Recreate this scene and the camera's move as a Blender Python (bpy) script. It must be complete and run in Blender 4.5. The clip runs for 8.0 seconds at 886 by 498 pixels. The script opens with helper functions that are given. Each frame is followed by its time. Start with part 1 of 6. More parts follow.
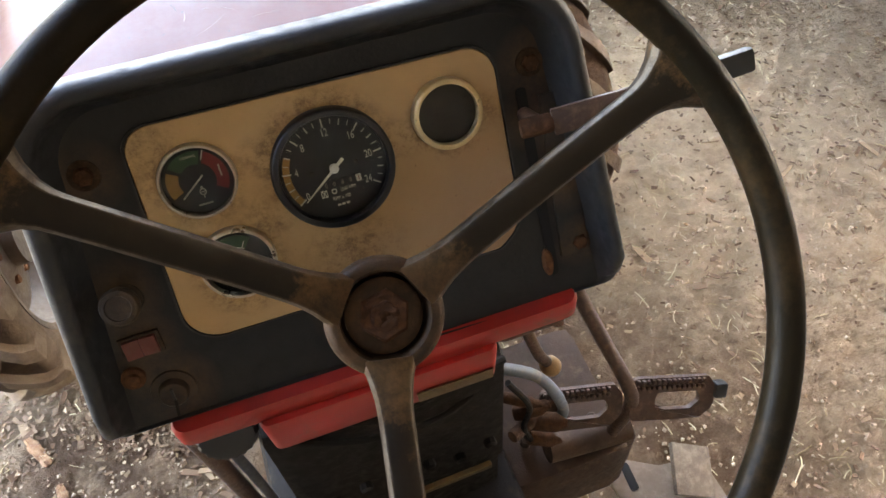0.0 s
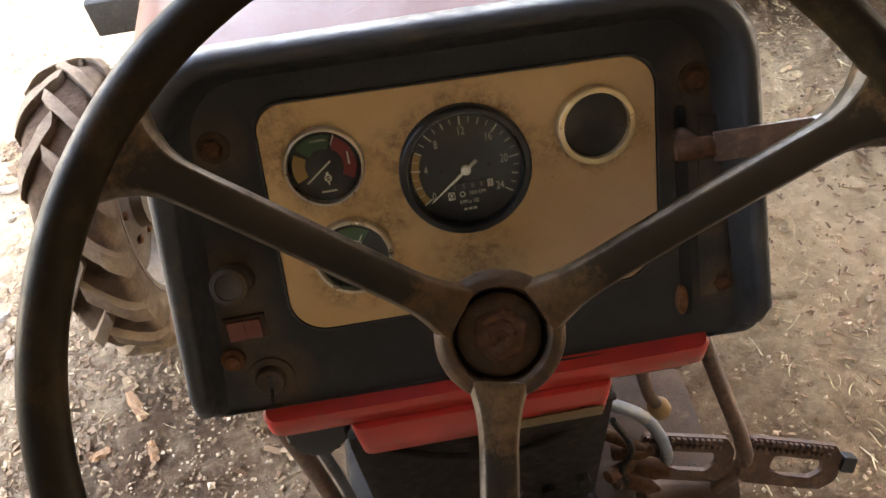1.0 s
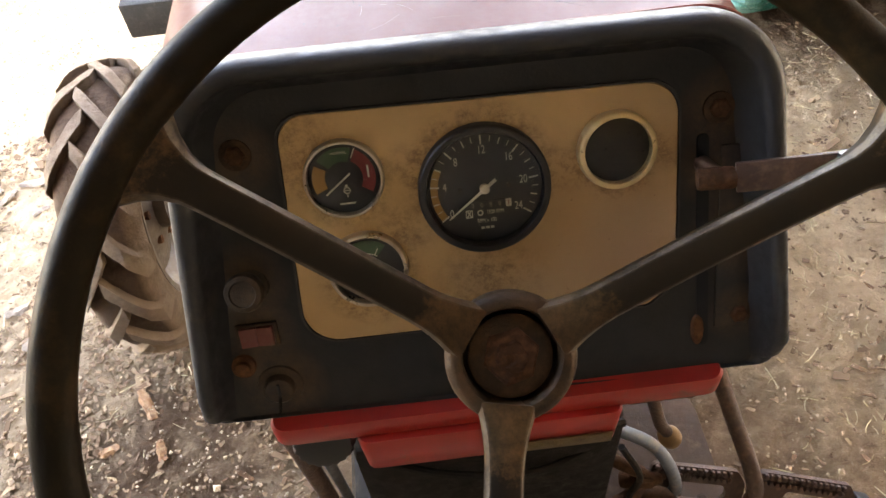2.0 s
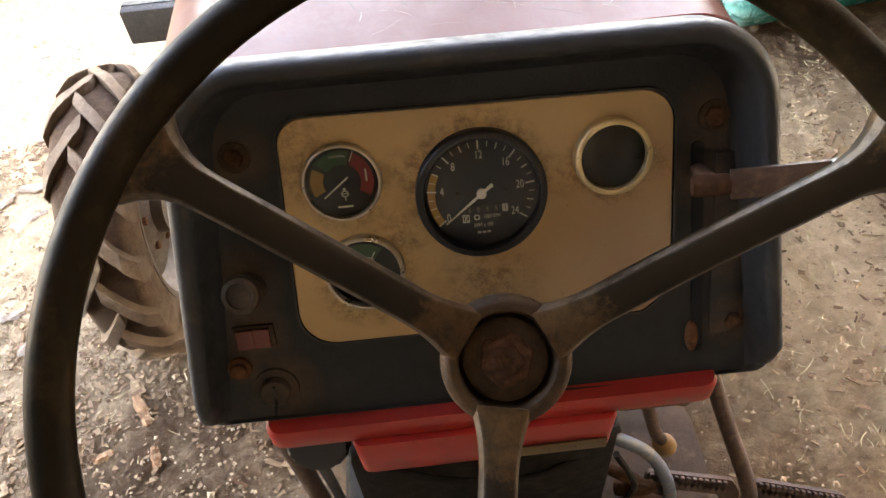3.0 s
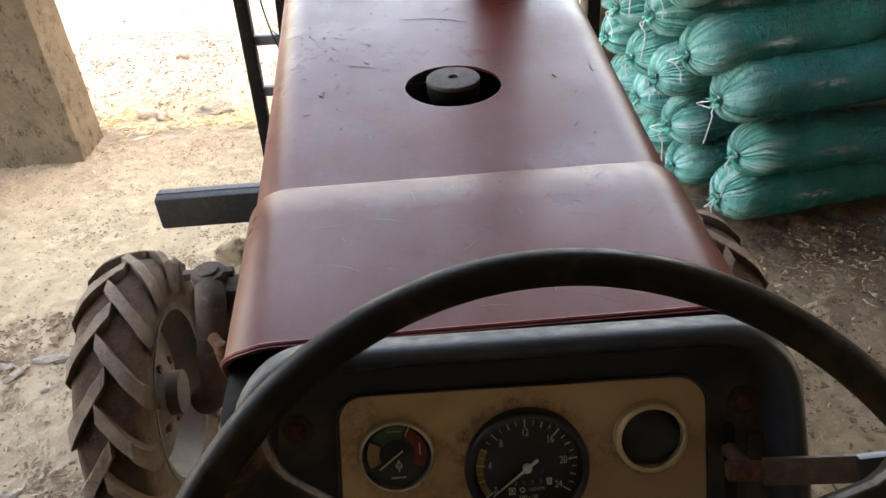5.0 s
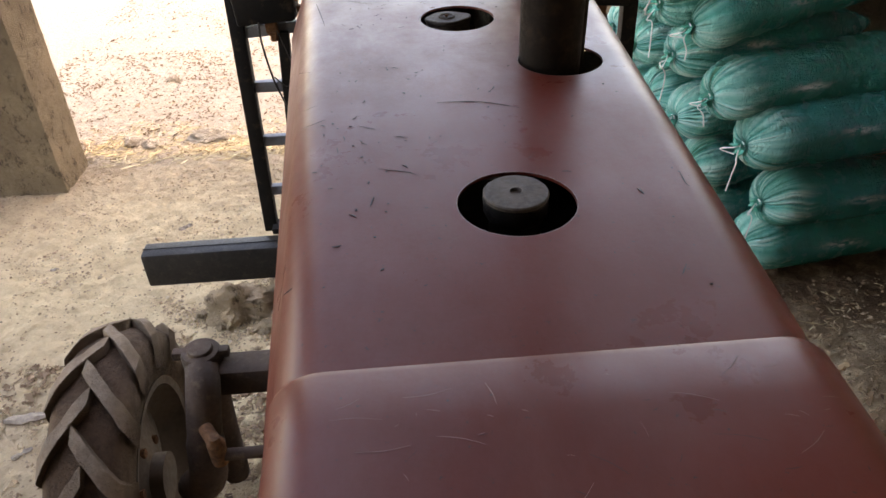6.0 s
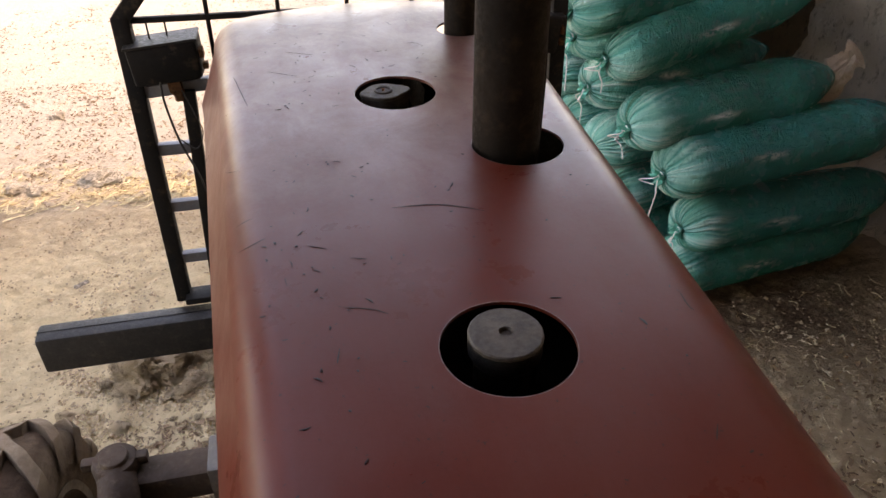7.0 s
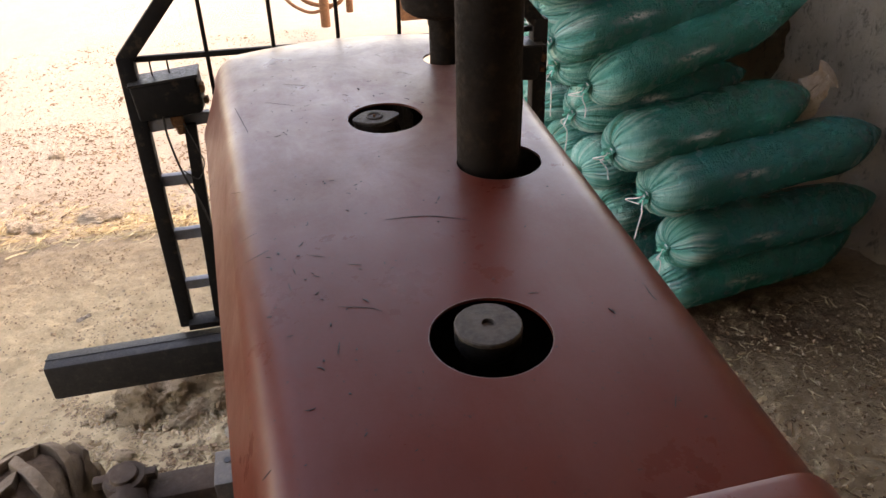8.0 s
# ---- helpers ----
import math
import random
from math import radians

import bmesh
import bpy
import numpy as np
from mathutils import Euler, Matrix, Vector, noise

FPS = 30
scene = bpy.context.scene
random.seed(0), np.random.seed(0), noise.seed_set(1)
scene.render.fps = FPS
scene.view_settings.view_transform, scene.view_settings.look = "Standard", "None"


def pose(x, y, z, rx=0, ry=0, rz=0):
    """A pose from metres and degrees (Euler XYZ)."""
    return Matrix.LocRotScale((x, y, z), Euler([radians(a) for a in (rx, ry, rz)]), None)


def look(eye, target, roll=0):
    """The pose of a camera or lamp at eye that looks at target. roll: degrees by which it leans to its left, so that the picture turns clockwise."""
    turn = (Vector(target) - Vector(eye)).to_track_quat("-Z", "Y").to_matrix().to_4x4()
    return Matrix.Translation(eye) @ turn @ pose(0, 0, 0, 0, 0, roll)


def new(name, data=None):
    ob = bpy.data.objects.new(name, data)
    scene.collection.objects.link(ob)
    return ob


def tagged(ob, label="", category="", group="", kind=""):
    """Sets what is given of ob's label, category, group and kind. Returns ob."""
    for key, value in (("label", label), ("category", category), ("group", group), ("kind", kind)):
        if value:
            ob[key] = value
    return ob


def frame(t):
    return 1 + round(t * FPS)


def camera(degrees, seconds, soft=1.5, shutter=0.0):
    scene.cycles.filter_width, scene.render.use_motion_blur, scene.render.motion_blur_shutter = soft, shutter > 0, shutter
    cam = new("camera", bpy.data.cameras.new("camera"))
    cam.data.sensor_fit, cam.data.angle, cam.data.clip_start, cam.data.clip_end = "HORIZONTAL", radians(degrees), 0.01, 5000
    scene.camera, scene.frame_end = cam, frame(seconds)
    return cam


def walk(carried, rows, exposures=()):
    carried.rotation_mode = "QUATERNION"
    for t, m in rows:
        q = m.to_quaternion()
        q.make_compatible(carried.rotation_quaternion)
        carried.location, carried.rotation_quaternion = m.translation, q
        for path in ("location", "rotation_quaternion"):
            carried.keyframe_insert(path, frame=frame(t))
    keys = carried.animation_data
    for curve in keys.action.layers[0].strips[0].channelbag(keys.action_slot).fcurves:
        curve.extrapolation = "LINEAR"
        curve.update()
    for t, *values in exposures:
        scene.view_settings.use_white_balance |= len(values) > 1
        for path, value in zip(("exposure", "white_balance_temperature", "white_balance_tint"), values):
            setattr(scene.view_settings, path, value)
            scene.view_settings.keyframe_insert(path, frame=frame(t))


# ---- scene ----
cam = camera(62.2, 8.0)
PATH = [
    (0, (-0.027, 0.103, 1.749), (0.287, 1.276, 0.159), -5.5),
    (0.5, (-0.038, 0.117, 1.73), (0.1, 1.338, 0.152), -7.7),
    (1, (-0.039, 0.136, 1.72), (0.016, 1.388, 0.162), -7.8),
    (1.5, (-0.037, 0.14, 1.721), (-0.015, 1.413, 0.178), -7.1),
    (3, (-0.037, 0.133, 1.721), (-0.014, 1.438, 0.206), -5.6),
    (3.5, (-0.036, 0.129, 1.725), (-0.002, 1.444, 0.218), -5.1),
    (4, (-0.035, 0.119, 1.722), (0.009, 1.478, 0.255), -4.7),
    (4.2, (-0.039, 0.119, 1.737), (0.013, 1.539, 0.329), -4.3),
    (4.5, (-0.053, 0.138, 1.78), (0.008, 1.646, 0.467), -3.9),
    (5, (-0.067, 0.162, 1.818), (-0.005, 1.76, 0.617), -3.3),
    (5.2, (-0.074, 0.18, 1.825), (-0.02, 1.798, 0.651), -3.1),
    (6.3, (-0.151, 0.519, 1.832), (-0.007, 2.13, 0.655), -0.9),
    (6.5, (-0.165, 0.57, 1.844), (0.039, 2.174, 0.667), -0.6),
    (7, (-0.173, 0.597, 1.87), (0.177, 2.192, 0.716), -0.1),
    (7.5, (-0.18, 0.567, 1.88), (0.208, 2.184, 0.768), -0.7),
    (8, (-0.182, 0.512, 1.892), (0.189, 2.15, 0.807), -1.5),
]
EXPOSURES = [(0.0, 5.55, 8500, 19), (1.0, 5.45, 9500, 22), (4.0, 5.35, 9900, 23), (4.5, 4.7, 9500, 21), (5.0, 4.0, 9000, 19), (6.5, 3.42, 9700, 25), (8.0, 3.32, 10200, 26)]
walk(cam, [(t, look(eye, target, roll)) for t, eye, target, roll in PATH], EXPOSURES)

# ---- world and light ----
SUN_FROM = Vector((0.60, -0.03, 0.79)).normalized()
world = bpy.data.worlds.new("sky")
scene.world = world
world.use_nodes = True
wn = world.node_tree.nodes
sky = wn.new("ShaderNodeTexSky")
sky.sky_type = "NISHITA"
sky.sun_disc = False
sky.sun_elevation = math.asin(SUN_FROM.z)
sky.sun_rotation = math.atan2(SUN_FROM.x, SUN_FROM.y)
world.node_tree.links.new(sky.outputs[0], wn["Background"].inputs[0])
wn["Background"].inputs[1].default_value = 0.15
sun_data = bpy.data.lights.new("sun", "SUN")
sun_data.energy, sun_data.angle, sun_data.color = 0.39, radians(0.6), (1.0, 0.94, 0.85)
sun = new("sun", sun_data)
sun.matrix_world = look(SUN_FROM * 30, (0, 0, 0))


# ---- materials ----
class Mat:
    """A node material with short ways to add nodes."""

    def __init__(self, name, rough=0.6, metal=0.0, spec=0.5):
        self.m = bpy.data.materials.new(name)
        self.m.use_nodes = True
        self.t = self.m.node_tree
        self.b = self.t.nodes["Principled BSDF"]
        self.b.inputs["Roughness"].default_value = rough
        self.b.inputs["Metallic"].default_value = metal
        self.b.inputs["Specular IOR Level"].default_value = spec
        co = self.t.nodes.new("ShaderNodeTexCoord")
        self.co = co.outputs["Object"]

    def link(self, a, b):
        self.t.links.new(a, b)

    def stretch(self, s):
        n = self.t.nodes.new("ShaderNodeMapping")
        n.inputs["Scale"].default_value = s
        self.link(self.co, n.inputs[0])
        return n.outputs[0]

    def noise(self, scale, detail=5, rough=0.6, vec=None, distort=0.0):
        n = self.t.nodes.new("ShaderNodeTexNoise")
        n.inputs["Scale"].default_value, n.inputs["Detail"].default_value = scale, detail
        n.inputs["Roughness"].default_value, n.inputs["Distortion"].default_value = rough, distort
        self.link(vec or self.co, n.inputs["Vector"])
        return n.outputs[0]

    def voronoi(self, scale, feature="F1", vec=None):
        n = self.t.nodes.new("ShaderNodeTexVoronoi")
        n.feature = feature
        n.inputs["Scale"].default_value = scale
        self.link(vec or self.co, n.inputs["Vector"])
        return n.outputs["Distance"]

    def wave(self, scale, distort=2.0, vec=None):
        n = self.t.nodes.new("ShaderNodeTexWave")
        n.inputs["Scale"].default_value, n.inputs["Distortion"].default_value = scale, distort
        self.link(vec or self.co, n.inputs["Vector"])
        return n.outputs["Fac"]

    def ramp(self, fac, *stops):
        n = self.t.nodes.new("ShaderNodeValToRGB")
        el = n.color_ramp.elements
        while len(el) < len(stops):
            el.new(0.5)
        for e, (p, c) in zip(el, stops):
            e.position = p
            e.color = (*c, 1) if isinstance(c, tuple) else (c, c, c, 1)
        self.link(fac, n.inputs[0])
        return n.outputs[0]

    def mix(self, fac, a, b, kind="MIX"):
        n = self.t.nodes.new("ShaderNodeMix")
        n.data_type, n.blend_type = "RGBA", kind
        for i, v in ((0, fac), (6, a), (7, b)):
            if isinstance(v, (int, float)):
                n.inputs[i].default_value = v if i == 0 else (v, v, v, 1)
            elif isinstance(v, tuple):
                n.inputs[i].default_value = (*v, 1)
            else:
                self.link(v, n.inputs[i])
        return n.outputs[2]

    def math(self, op, a, b):
        n = self.t.nodes.new("ShaderNodeMath")
        n.operation = op
        for i, v in enumerate((a, b)):
            if isinstance(v, (int, float)):
                n.inputs[i].default_value = v
            else:
                self.link(v, n.inputs[i])
        return n.outputs[0]

    def set(self, name, v):
        if isinstance(v, (int, float)):
            self.b.inputs[name].default_value = v
        elif isinstance(v, tuple):
            self.b.inputs[name].default_value = (*v, 1)
        else:
            self.link(v, self.b.inputs[name])

    def bump(self, height, strength=0.3, dist=0.01):
        n = self.t.nodes.new("ShaderNodeBump")
        n.inputs["Strength"].default_value, n.inputs["Distance"].default_value = strength, dist
        self.link(height, n.inputs["Height"])
        self.link(n.outputs[0], self.b.inputs["Normal"])

    def spot(self, at, inner, outer):
        """One at the place, fading to nothing at the outer distance."""
        n = self.t.nodes.new("ShaderNodeVectorMath")
        n.operation = "DISTANCE"
        self.link(self.co, n.inputs[0])
        n.inputs[1].default_value = at
        return self.ramp(self.math("MULTIPLY", n.outputs["Value"], 1 / (outer * 1.25)), (inner / (outer * 1.25), 1.0), (0.8, 0.0))

    def attribute(self, name):
        n = self.t.nodes.new("ShaderNodeAttribute")
        n.attribute_name = name
        return n.outputs["Fac"]

    def axis(self, i):
        s = self.t.nodes.new("ShaderNodeSeparateXYZ")
        self.link(self.co, s.inputs[0])
        return s.outputs[i]

    def normal_x(self):
        n = self.t.nodes.new("ShaderNodeNewGeometry")
        s = self.t.nodes.new("ShaderNodeSeparateXYZ")
        self.link(n.outputs["Normal"], s.inputs[0])
        return self.math("ABSOLUTE", s.outputs[0], 0.0)

    def random(self):
        n = self.t.nodes.new("ShaderNodeObjectInfo")
        return n.outputs["Random"]

    def island(self):
        n = self.t.nodes.new("ShaderNodeNewGeometry")
        return n.outputs["Random Per Island"]

    def normal_z(self):
        n = self.t.nodes.new("ShaderNodeNewGeometry")
        s = self.t.nodes.new("ShaderNodeSeparateXYZ")
        self.link(n.outputs["Normal"], s.inputs[0])
        return s.outputs[2]


def worn(name, base, dark, dust, rough=0.5, metal=0.0, scale=14, dust_low=0.5, dust_high=0.72, bump=0.15, spec=0.5, spread=1.0):
    """Paint, rubber or metal with blotches of dirt and dust at two scales."""
    k = Mat(name, rough, metal, spec)
    tone = k.mix(k.ramp(k.noise(scale * 0.5, 6), (0.35, 0.0), (0.7, 1.0)), base, dark)
    d = k.ramp(k.noise(scale * 1.7, 9, 0.7), (dust_low, 0.0), (dust_high, 1.0))
    col = k.mix(d, tone, dust)
    k.set("Base Color", col)
    k.set("Roughness", k.ramp(k.noise(scale * 6, 6), (0.3, max(rough - 0.12 * spread, 0.05)), (0.7, min(rough + 0.2 * spread, 1))))
    k.bump(k.noise(scale * 25, 6), bump, 0.002)
    return k.m


def plain(name, col, rough=0.5, metal=0.0, grain=60):
    k = Mat(name, rough, metal)
    k.set("Base Color", k.mix(k.ramp(k.noise(grain, 6), (0.3, 0.0), (0.75, 1.0)), col, tuple(c * 0.7 for c in col)))
    k.bump(k.noise(grain * 8, 4), 0.08, 0.001)
    return k.m


def red_paint():
    k = Mat("dusty_red_paint", 0.4, spec=0.06)
    fade = k.mix(k.ramp(k.noise(2.2, 4), (0.35, 0.0), (0.65, 1.0)), (0.108, 0.0135, 0.0055), (0.080, 0.0098, 0.0040))
    streak = k.ramp(k.noise(5.0, 8, 0.7, k.stretch((3.0, 0.7, 1.0))), (0.48, 0.0), (0.78, 0.5))
    col = k.mix(streak, fade, (0.105, 0.024, 0.013))
    # dust that has settled on the front half
    front = k.ramp(k.math("MULTIPLY", k.axis(1), 0.4), (0.52, 0.0), (0.84, 1.0))
    film = k.ramp(k.noise(8, 10, 0.75, None, 0.8), (0.38, 0.0), (0.66, 0.9))
    col = k.mix(k.math("MULTIPLY", front, film), col, (0.20, 0.122, 0.088))
    fine = k.ramp(k.noise(70, 8, 0.75), (0.58, 0.0), (0.78, 0.5))
    col = k.mix(fine, col, (0.06, 0.018, 0.012))
    smear = k.ramp(k.noise(11, 9, 0.8, k.stretch((1.0, 0.5, 1.0)), 1.2), (0.60, 0.0), (0.75, 0.35))
    col = k.mix(smear, col, (0.045, 0.013, 0.010))
    speck = k.ramp(k.noise(170, 5, 0.65), (0.655, 0.0), (0.70, 0.9))
    col = k.mix(speck, col, (0.035, 0.013, 0.010))
    chip = k.ramp(k.voronoi(26), (0.0, 1.0), (0.018, 1.0), (0.03, 0.0))
    col = k.mix(chip, col, (0.03, 0.018, 0.016))
    k.set("Base Color", col)
    k.set("Roughness", k.ramp(k.noise(9, 9, 0.72), (0.3, 0.38), (0.7, 0.58)))
    gloss = k.ramp(k.noise(14, 10, 0.8, k.stretch((1.0, 0.6, 1.0))), (0.35, 1.0), (0.65, 0.6))
    k.set("Coat Weight", k.math("MULTIPLY", gloss, k.ramp(k.math("MULTIPLY", k.axis(1), 0.4), (0.33, 0.5), (0.37, 0.36), (0.50, 0.38), (0.70, 0.8))))
    k.set("Coat IOR", 1.46)
    k.set("Coat Roughness", k.ramp(k.noise(6, 8, 0.7), (0.35, 0.26), (0.7, 0.46)))
    k.bump(k.math("ADD", k.noise(160, 5), k.math("MULTIPLY", k.noise(5, 3), 2.0)), 0.12, 0.0015)
    return k.m


def bright_red():
    k = Mat("bright_red_paint", 0.42)
    col = k.mix(k.ramp(k.noise(12, 6), (0.35, 0.0), (0.7, 1.0)), (0.38, 0.022, 0.017), (0.27, 0.017, 0.013))
    col = k.mix(k.ramp(k.noise(45, 8, 0.7), (0.58, 0.0), (0.72, 0.8)), col, (0.14, 0.07, 0.05))
    k.set("Base Color", col)
    k.bump(k.noise(200, 4), 0.08, 0.001)
    return k.m


def dirt_ground():
    k = Mat("trodden_earth", 0.95, spec=0.15)
    broad = k.ramp(k.noise(0.8, 7, 0.62), (0.28, (0.30, 0.20, 0.115)), (0.5, (0.40, 0.29, 0.178)), (0.72, (0.49, 0.38, 0.25)))
    mid = k.ramp(k.noise(6, 10, 0.75, None, 0.6), (0.38, 0.0), (0.6, 1.0))
    col = k.mix(mid, k.mix(0.6, broad, (0.18, 0.118, 0.072)), broad)
    fleck = k.ramp(k.noise(42, 8, 0.85), (0.55, 0.0), (0.68, 0.7))
    col = k.mix(fleck, col, (0.52, 0.43, 0.31))
    patch = k.noise(1.7, 4, 0.6)
    dark = k.math("MULTIPLY", k.ramp(k.noise(30, 9, 0.8, k.stretch((1.0, 1.6, 1.0))), (0.36, 1.0), (0.47, 0.0)), k.ramp(patch, (0.42, 0.25), (0.6, 1.0)))
    col = k.mix(dark, col, (0.12, 0.075, 0.044))
    clump = k.ramp(k.noise(24, 11, 0.88, k.stretch((0.7, 1.3, 1.0)), 0.8), (0.38, 0.75), (0.52, 0.0))
    col = k.mix(clump, col, (0.155, 0.098, 0.058))
    # shade beside and under the tractor and sacks, painted as dark brown littered soil
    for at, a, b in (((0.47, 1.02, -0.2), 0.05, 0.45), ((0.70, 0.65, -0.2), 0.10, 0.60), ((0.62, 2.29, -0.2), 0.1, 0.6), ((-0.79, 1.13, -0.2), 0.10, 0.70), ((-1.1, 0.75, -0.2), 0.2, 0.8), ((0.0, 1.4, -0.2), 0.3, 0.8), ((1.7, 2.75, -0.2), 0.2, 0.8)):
        shaded_soil = k.math("MULTIPLY", k.spot(at, a, b), k.ramp(k.noise(7, 9, 0.75), (0.36, 0.30), (0.56, 0.95)))
        col = k.mix(shaded_soil, col, (0.105, 0.060, 0.034))
    # pale dust by the doorway, with the light from outside painted in
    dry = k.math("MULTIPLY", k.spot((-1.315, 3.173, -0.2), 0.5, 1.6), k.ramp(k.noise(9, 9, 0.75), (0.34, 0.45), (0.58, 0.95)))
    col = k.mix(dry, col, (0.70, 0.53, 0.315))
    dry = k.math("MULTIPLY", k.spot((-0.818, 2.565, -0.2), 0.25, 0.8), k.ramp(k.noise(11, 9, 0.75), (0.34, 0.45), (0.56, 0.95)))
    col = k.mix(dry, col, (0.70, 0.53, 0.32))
    # light on the open floor beside the tractor, painted as pale grey dust
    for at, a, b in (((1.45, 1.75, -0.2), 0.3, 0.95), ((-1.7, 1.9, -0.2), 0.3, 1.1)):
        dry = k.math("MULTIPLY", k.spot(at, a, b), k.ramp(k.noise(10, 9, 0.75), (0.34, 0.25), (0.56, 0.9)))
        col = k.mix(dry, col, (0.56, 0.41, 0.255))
    # paler, greyer yard earth, with the sun's washed-out glare painted in
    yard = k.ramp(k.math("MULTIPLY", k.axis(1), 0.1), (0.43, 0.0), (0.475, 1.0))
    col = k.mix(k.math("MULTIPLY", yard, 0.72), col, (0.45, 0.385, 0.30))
    k.set("Base Color", col)
    h = k.math("ADD", k.noise(22, 10, 0.76), k.math("MULTIPLY", k.noise(110, 6, 0.75), 0.5))
    k.bump(h, 1.0, 0.035)
    return k.m


def mud_wall(name, a, b):
    k = Mat(name, 0.95, spec=0.2)
    col = k.ramp(k.noise(2.6, 8, 0.65), (0.3, a), (0.7, b))
    pit = k.ramp(k.noise(17, 9, 0.8, k.stretch((1.0, 1.0, 0.6))), (0.36, 1.0), (0.47, 0.0))
    col = k.mix(pit, col, tuple(c * 0.45 for c in a))
    k.set("Base Color", col)
    crack = k.ramp(k.voronoi(6, "DISTANCE_TO_EDGE", k.stretch((1.0, 1.0, 2.0))), (0.0, 1.0), (0.035, 0.0))
    h = k.math("ADD", k.noise(10, 9, 0.75), k.math("MULTIPLY", k.noise(50, 7, 0.8), 0.6))
    h = k.math("SUBTRACT", h, k.math("MULTIPLY", crack, k.ramp(k.noise(3, 4), (0.45, 0.0), (0.65, 0.22))))
    k.bump(h, 1.0, 0.06)
    return k.m


def sack_film():
    k = Mat("green_sack_film", 0.3, spec=0.22)
    r = k.random()
    hue = k.ramp(r, (0.0, (0.006, 0.285, 0.235)), (0.5, (0.004, 0.225, 0.195)), (0.8, (0.006, 0.240, 0.235)), (1.0, (0.05, 0.19, 0.27)))
    col = k.mix(k.ramp(k.noise(4, 6), (0.35, 0.0), (0.7, 0.6)), hue, (0.012, 0.135, 0.088))
    # pleat colour paints light on ridges and shade in creases of the loose film
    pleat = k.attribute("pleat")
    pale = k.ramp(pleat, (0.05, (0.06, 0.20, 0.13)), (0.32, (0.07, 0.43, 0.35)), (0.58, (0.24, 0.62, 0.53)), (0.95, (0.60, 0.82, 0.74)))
    col = k.mix(k.attribute("lit_loose_film"), col, pale)
    dust = k.ramp(k.noise(11, 9, 0.75), (0.6, 0.0), (0.8, 0.15))
    col = k.mix(dust, col, (0.16, 0.2, 0.15))
    # white highlight smear on the flank, put into the colour
    painted_glint = k.math("MULTIPLY", k.attribute("painted_glint"), k.ramp(k.noise(38, 7, 0.7, k.stretch((0.6, 1.5, 1.5))), (0.42, 0.0), (0.54, 1.0)))
    col = k.mix(painted_glint, col, (0.80, 0.86, 0.85))
    k.set("Base Color", col)
    k.set("Roughness", k.ramp(k.noise(14, 6), (0.3, 0.15), (0.7, 0.34)))
    fine = k.noise(40, 7, 0.7, k.stretch((0.8, 1.7, 1.7)), 0.8)
    ridge = k.math("ABSOLUTE", k.math("SUBTRACT", k.noise(9, 6, 0.6, k.stretch((1.9, 1.0, 1.3)), 1.2), 0.5), 0.0)
    h = k.math("ADD", k.noise(12, 8, 0.7, k.stretch((0.8, 2.2, 2.2)), 0.6), k.math("MULTIPLY", fine, 0.4))
    h = k.math("SUBTRACT", h, k.math("MULTIPLY", k.ramp(ridge, (0.0, 1.0), (0.10, 0.0)), 0.14))
    h = k.math("ADD", h, k.math("MULTIPLY", k.math("MULTIPLY", pleat, k.attribute("lit_loose_film")), 1.1))
    cross = k.math("MULTIPLY", k.ramp(k.noise(26, 4, 0.55, k.stretch((2.6, 0.7, 0.8)), 1.6), (0.42, 0.0), (0.62, 1.0)), k.ramp(k.noise(3.2, 3), (0.42, 0.0), (0.62, 1.0)))
    h = k.math("ADD", h, k.math("MULTIPLY", cross, 0.55))
    k.bump(h, 1.0, 0.034)
    return k.m


def tyre_rubber():
    k = Mat("dusty_tyre_rubber", 0.9, spec=0.25)
    base = k.mix(k.ramp(k.noise(16, 7), (0.3, 0.0), (0.7, 1.0)), (0.022, 0.012, 0.007), (0.055, 0.03, 0.017))
    grit = k.ramp(k.noise(34, 9, 0.78), (0.3, 0.2), (0.65, 1.0))
    col = k.mix(k.math("MULTIPLY", grit, 0.3), base, (0.12, 0.065, 0.036))
    worn_top = k.math("MULTIPLY", k.attribute("lug_top"), k.ramp(k.noise(22, 9, 0.8), (0.3, 0.35), (0.6, 1.0)))
    # settled dust on upward faces; the lower tread's shade is painted in with it
    dusty = k.math("ADD", k.math("MULTIPLY", k.ramp(k.normal_z(), (0.05, 0.0), (0.75, 1.0)), 0.65), 0.32)
    col = k.mix(k.math("MULTIPLY", worn_top, dusty), col, (0.36, 0.265, 0.185))
    side = k.math("MULTIPLY", k.ramp(k.normal_x(), (0.5, 0.0), (0.85, 1.0)), k.ramp(k.noise(28, 9, 0.8), (0.3, 0.3), (0.6, 0.95)))
    col = k.mix(k.math("MULTIPLY", side, 0.7), col, (0.24, 0.16, 0.098))
    up = k.math("MULTIPLY", k.ramp(k.normal_z(), (0.35, 0.0), (0.85, 1.0)), k.ramp(k.noise(50, 8, 0.8), (0.35, 0.2), (0.6, 1.0)))
    col = k.mix(k.math("MULTIPLY", up, 0.45), col, (0.23, 0.135, 0.078))
    k.set("Base Color", col)
    k.bump(k.math("ADD", k.noise(120, 7, 0.7), k.noise(35, 8, 0.8)), 1.0, 0.010)
    return k.m


def chip_material(name, *stops):
    k = Mat(name, 0.85, spec=0.25)
    k.set("Base Color", k.ramp(k.island(), *stops))
    k.bump(k.noise(200, 5), 0.3, 0.002)
    return k.m


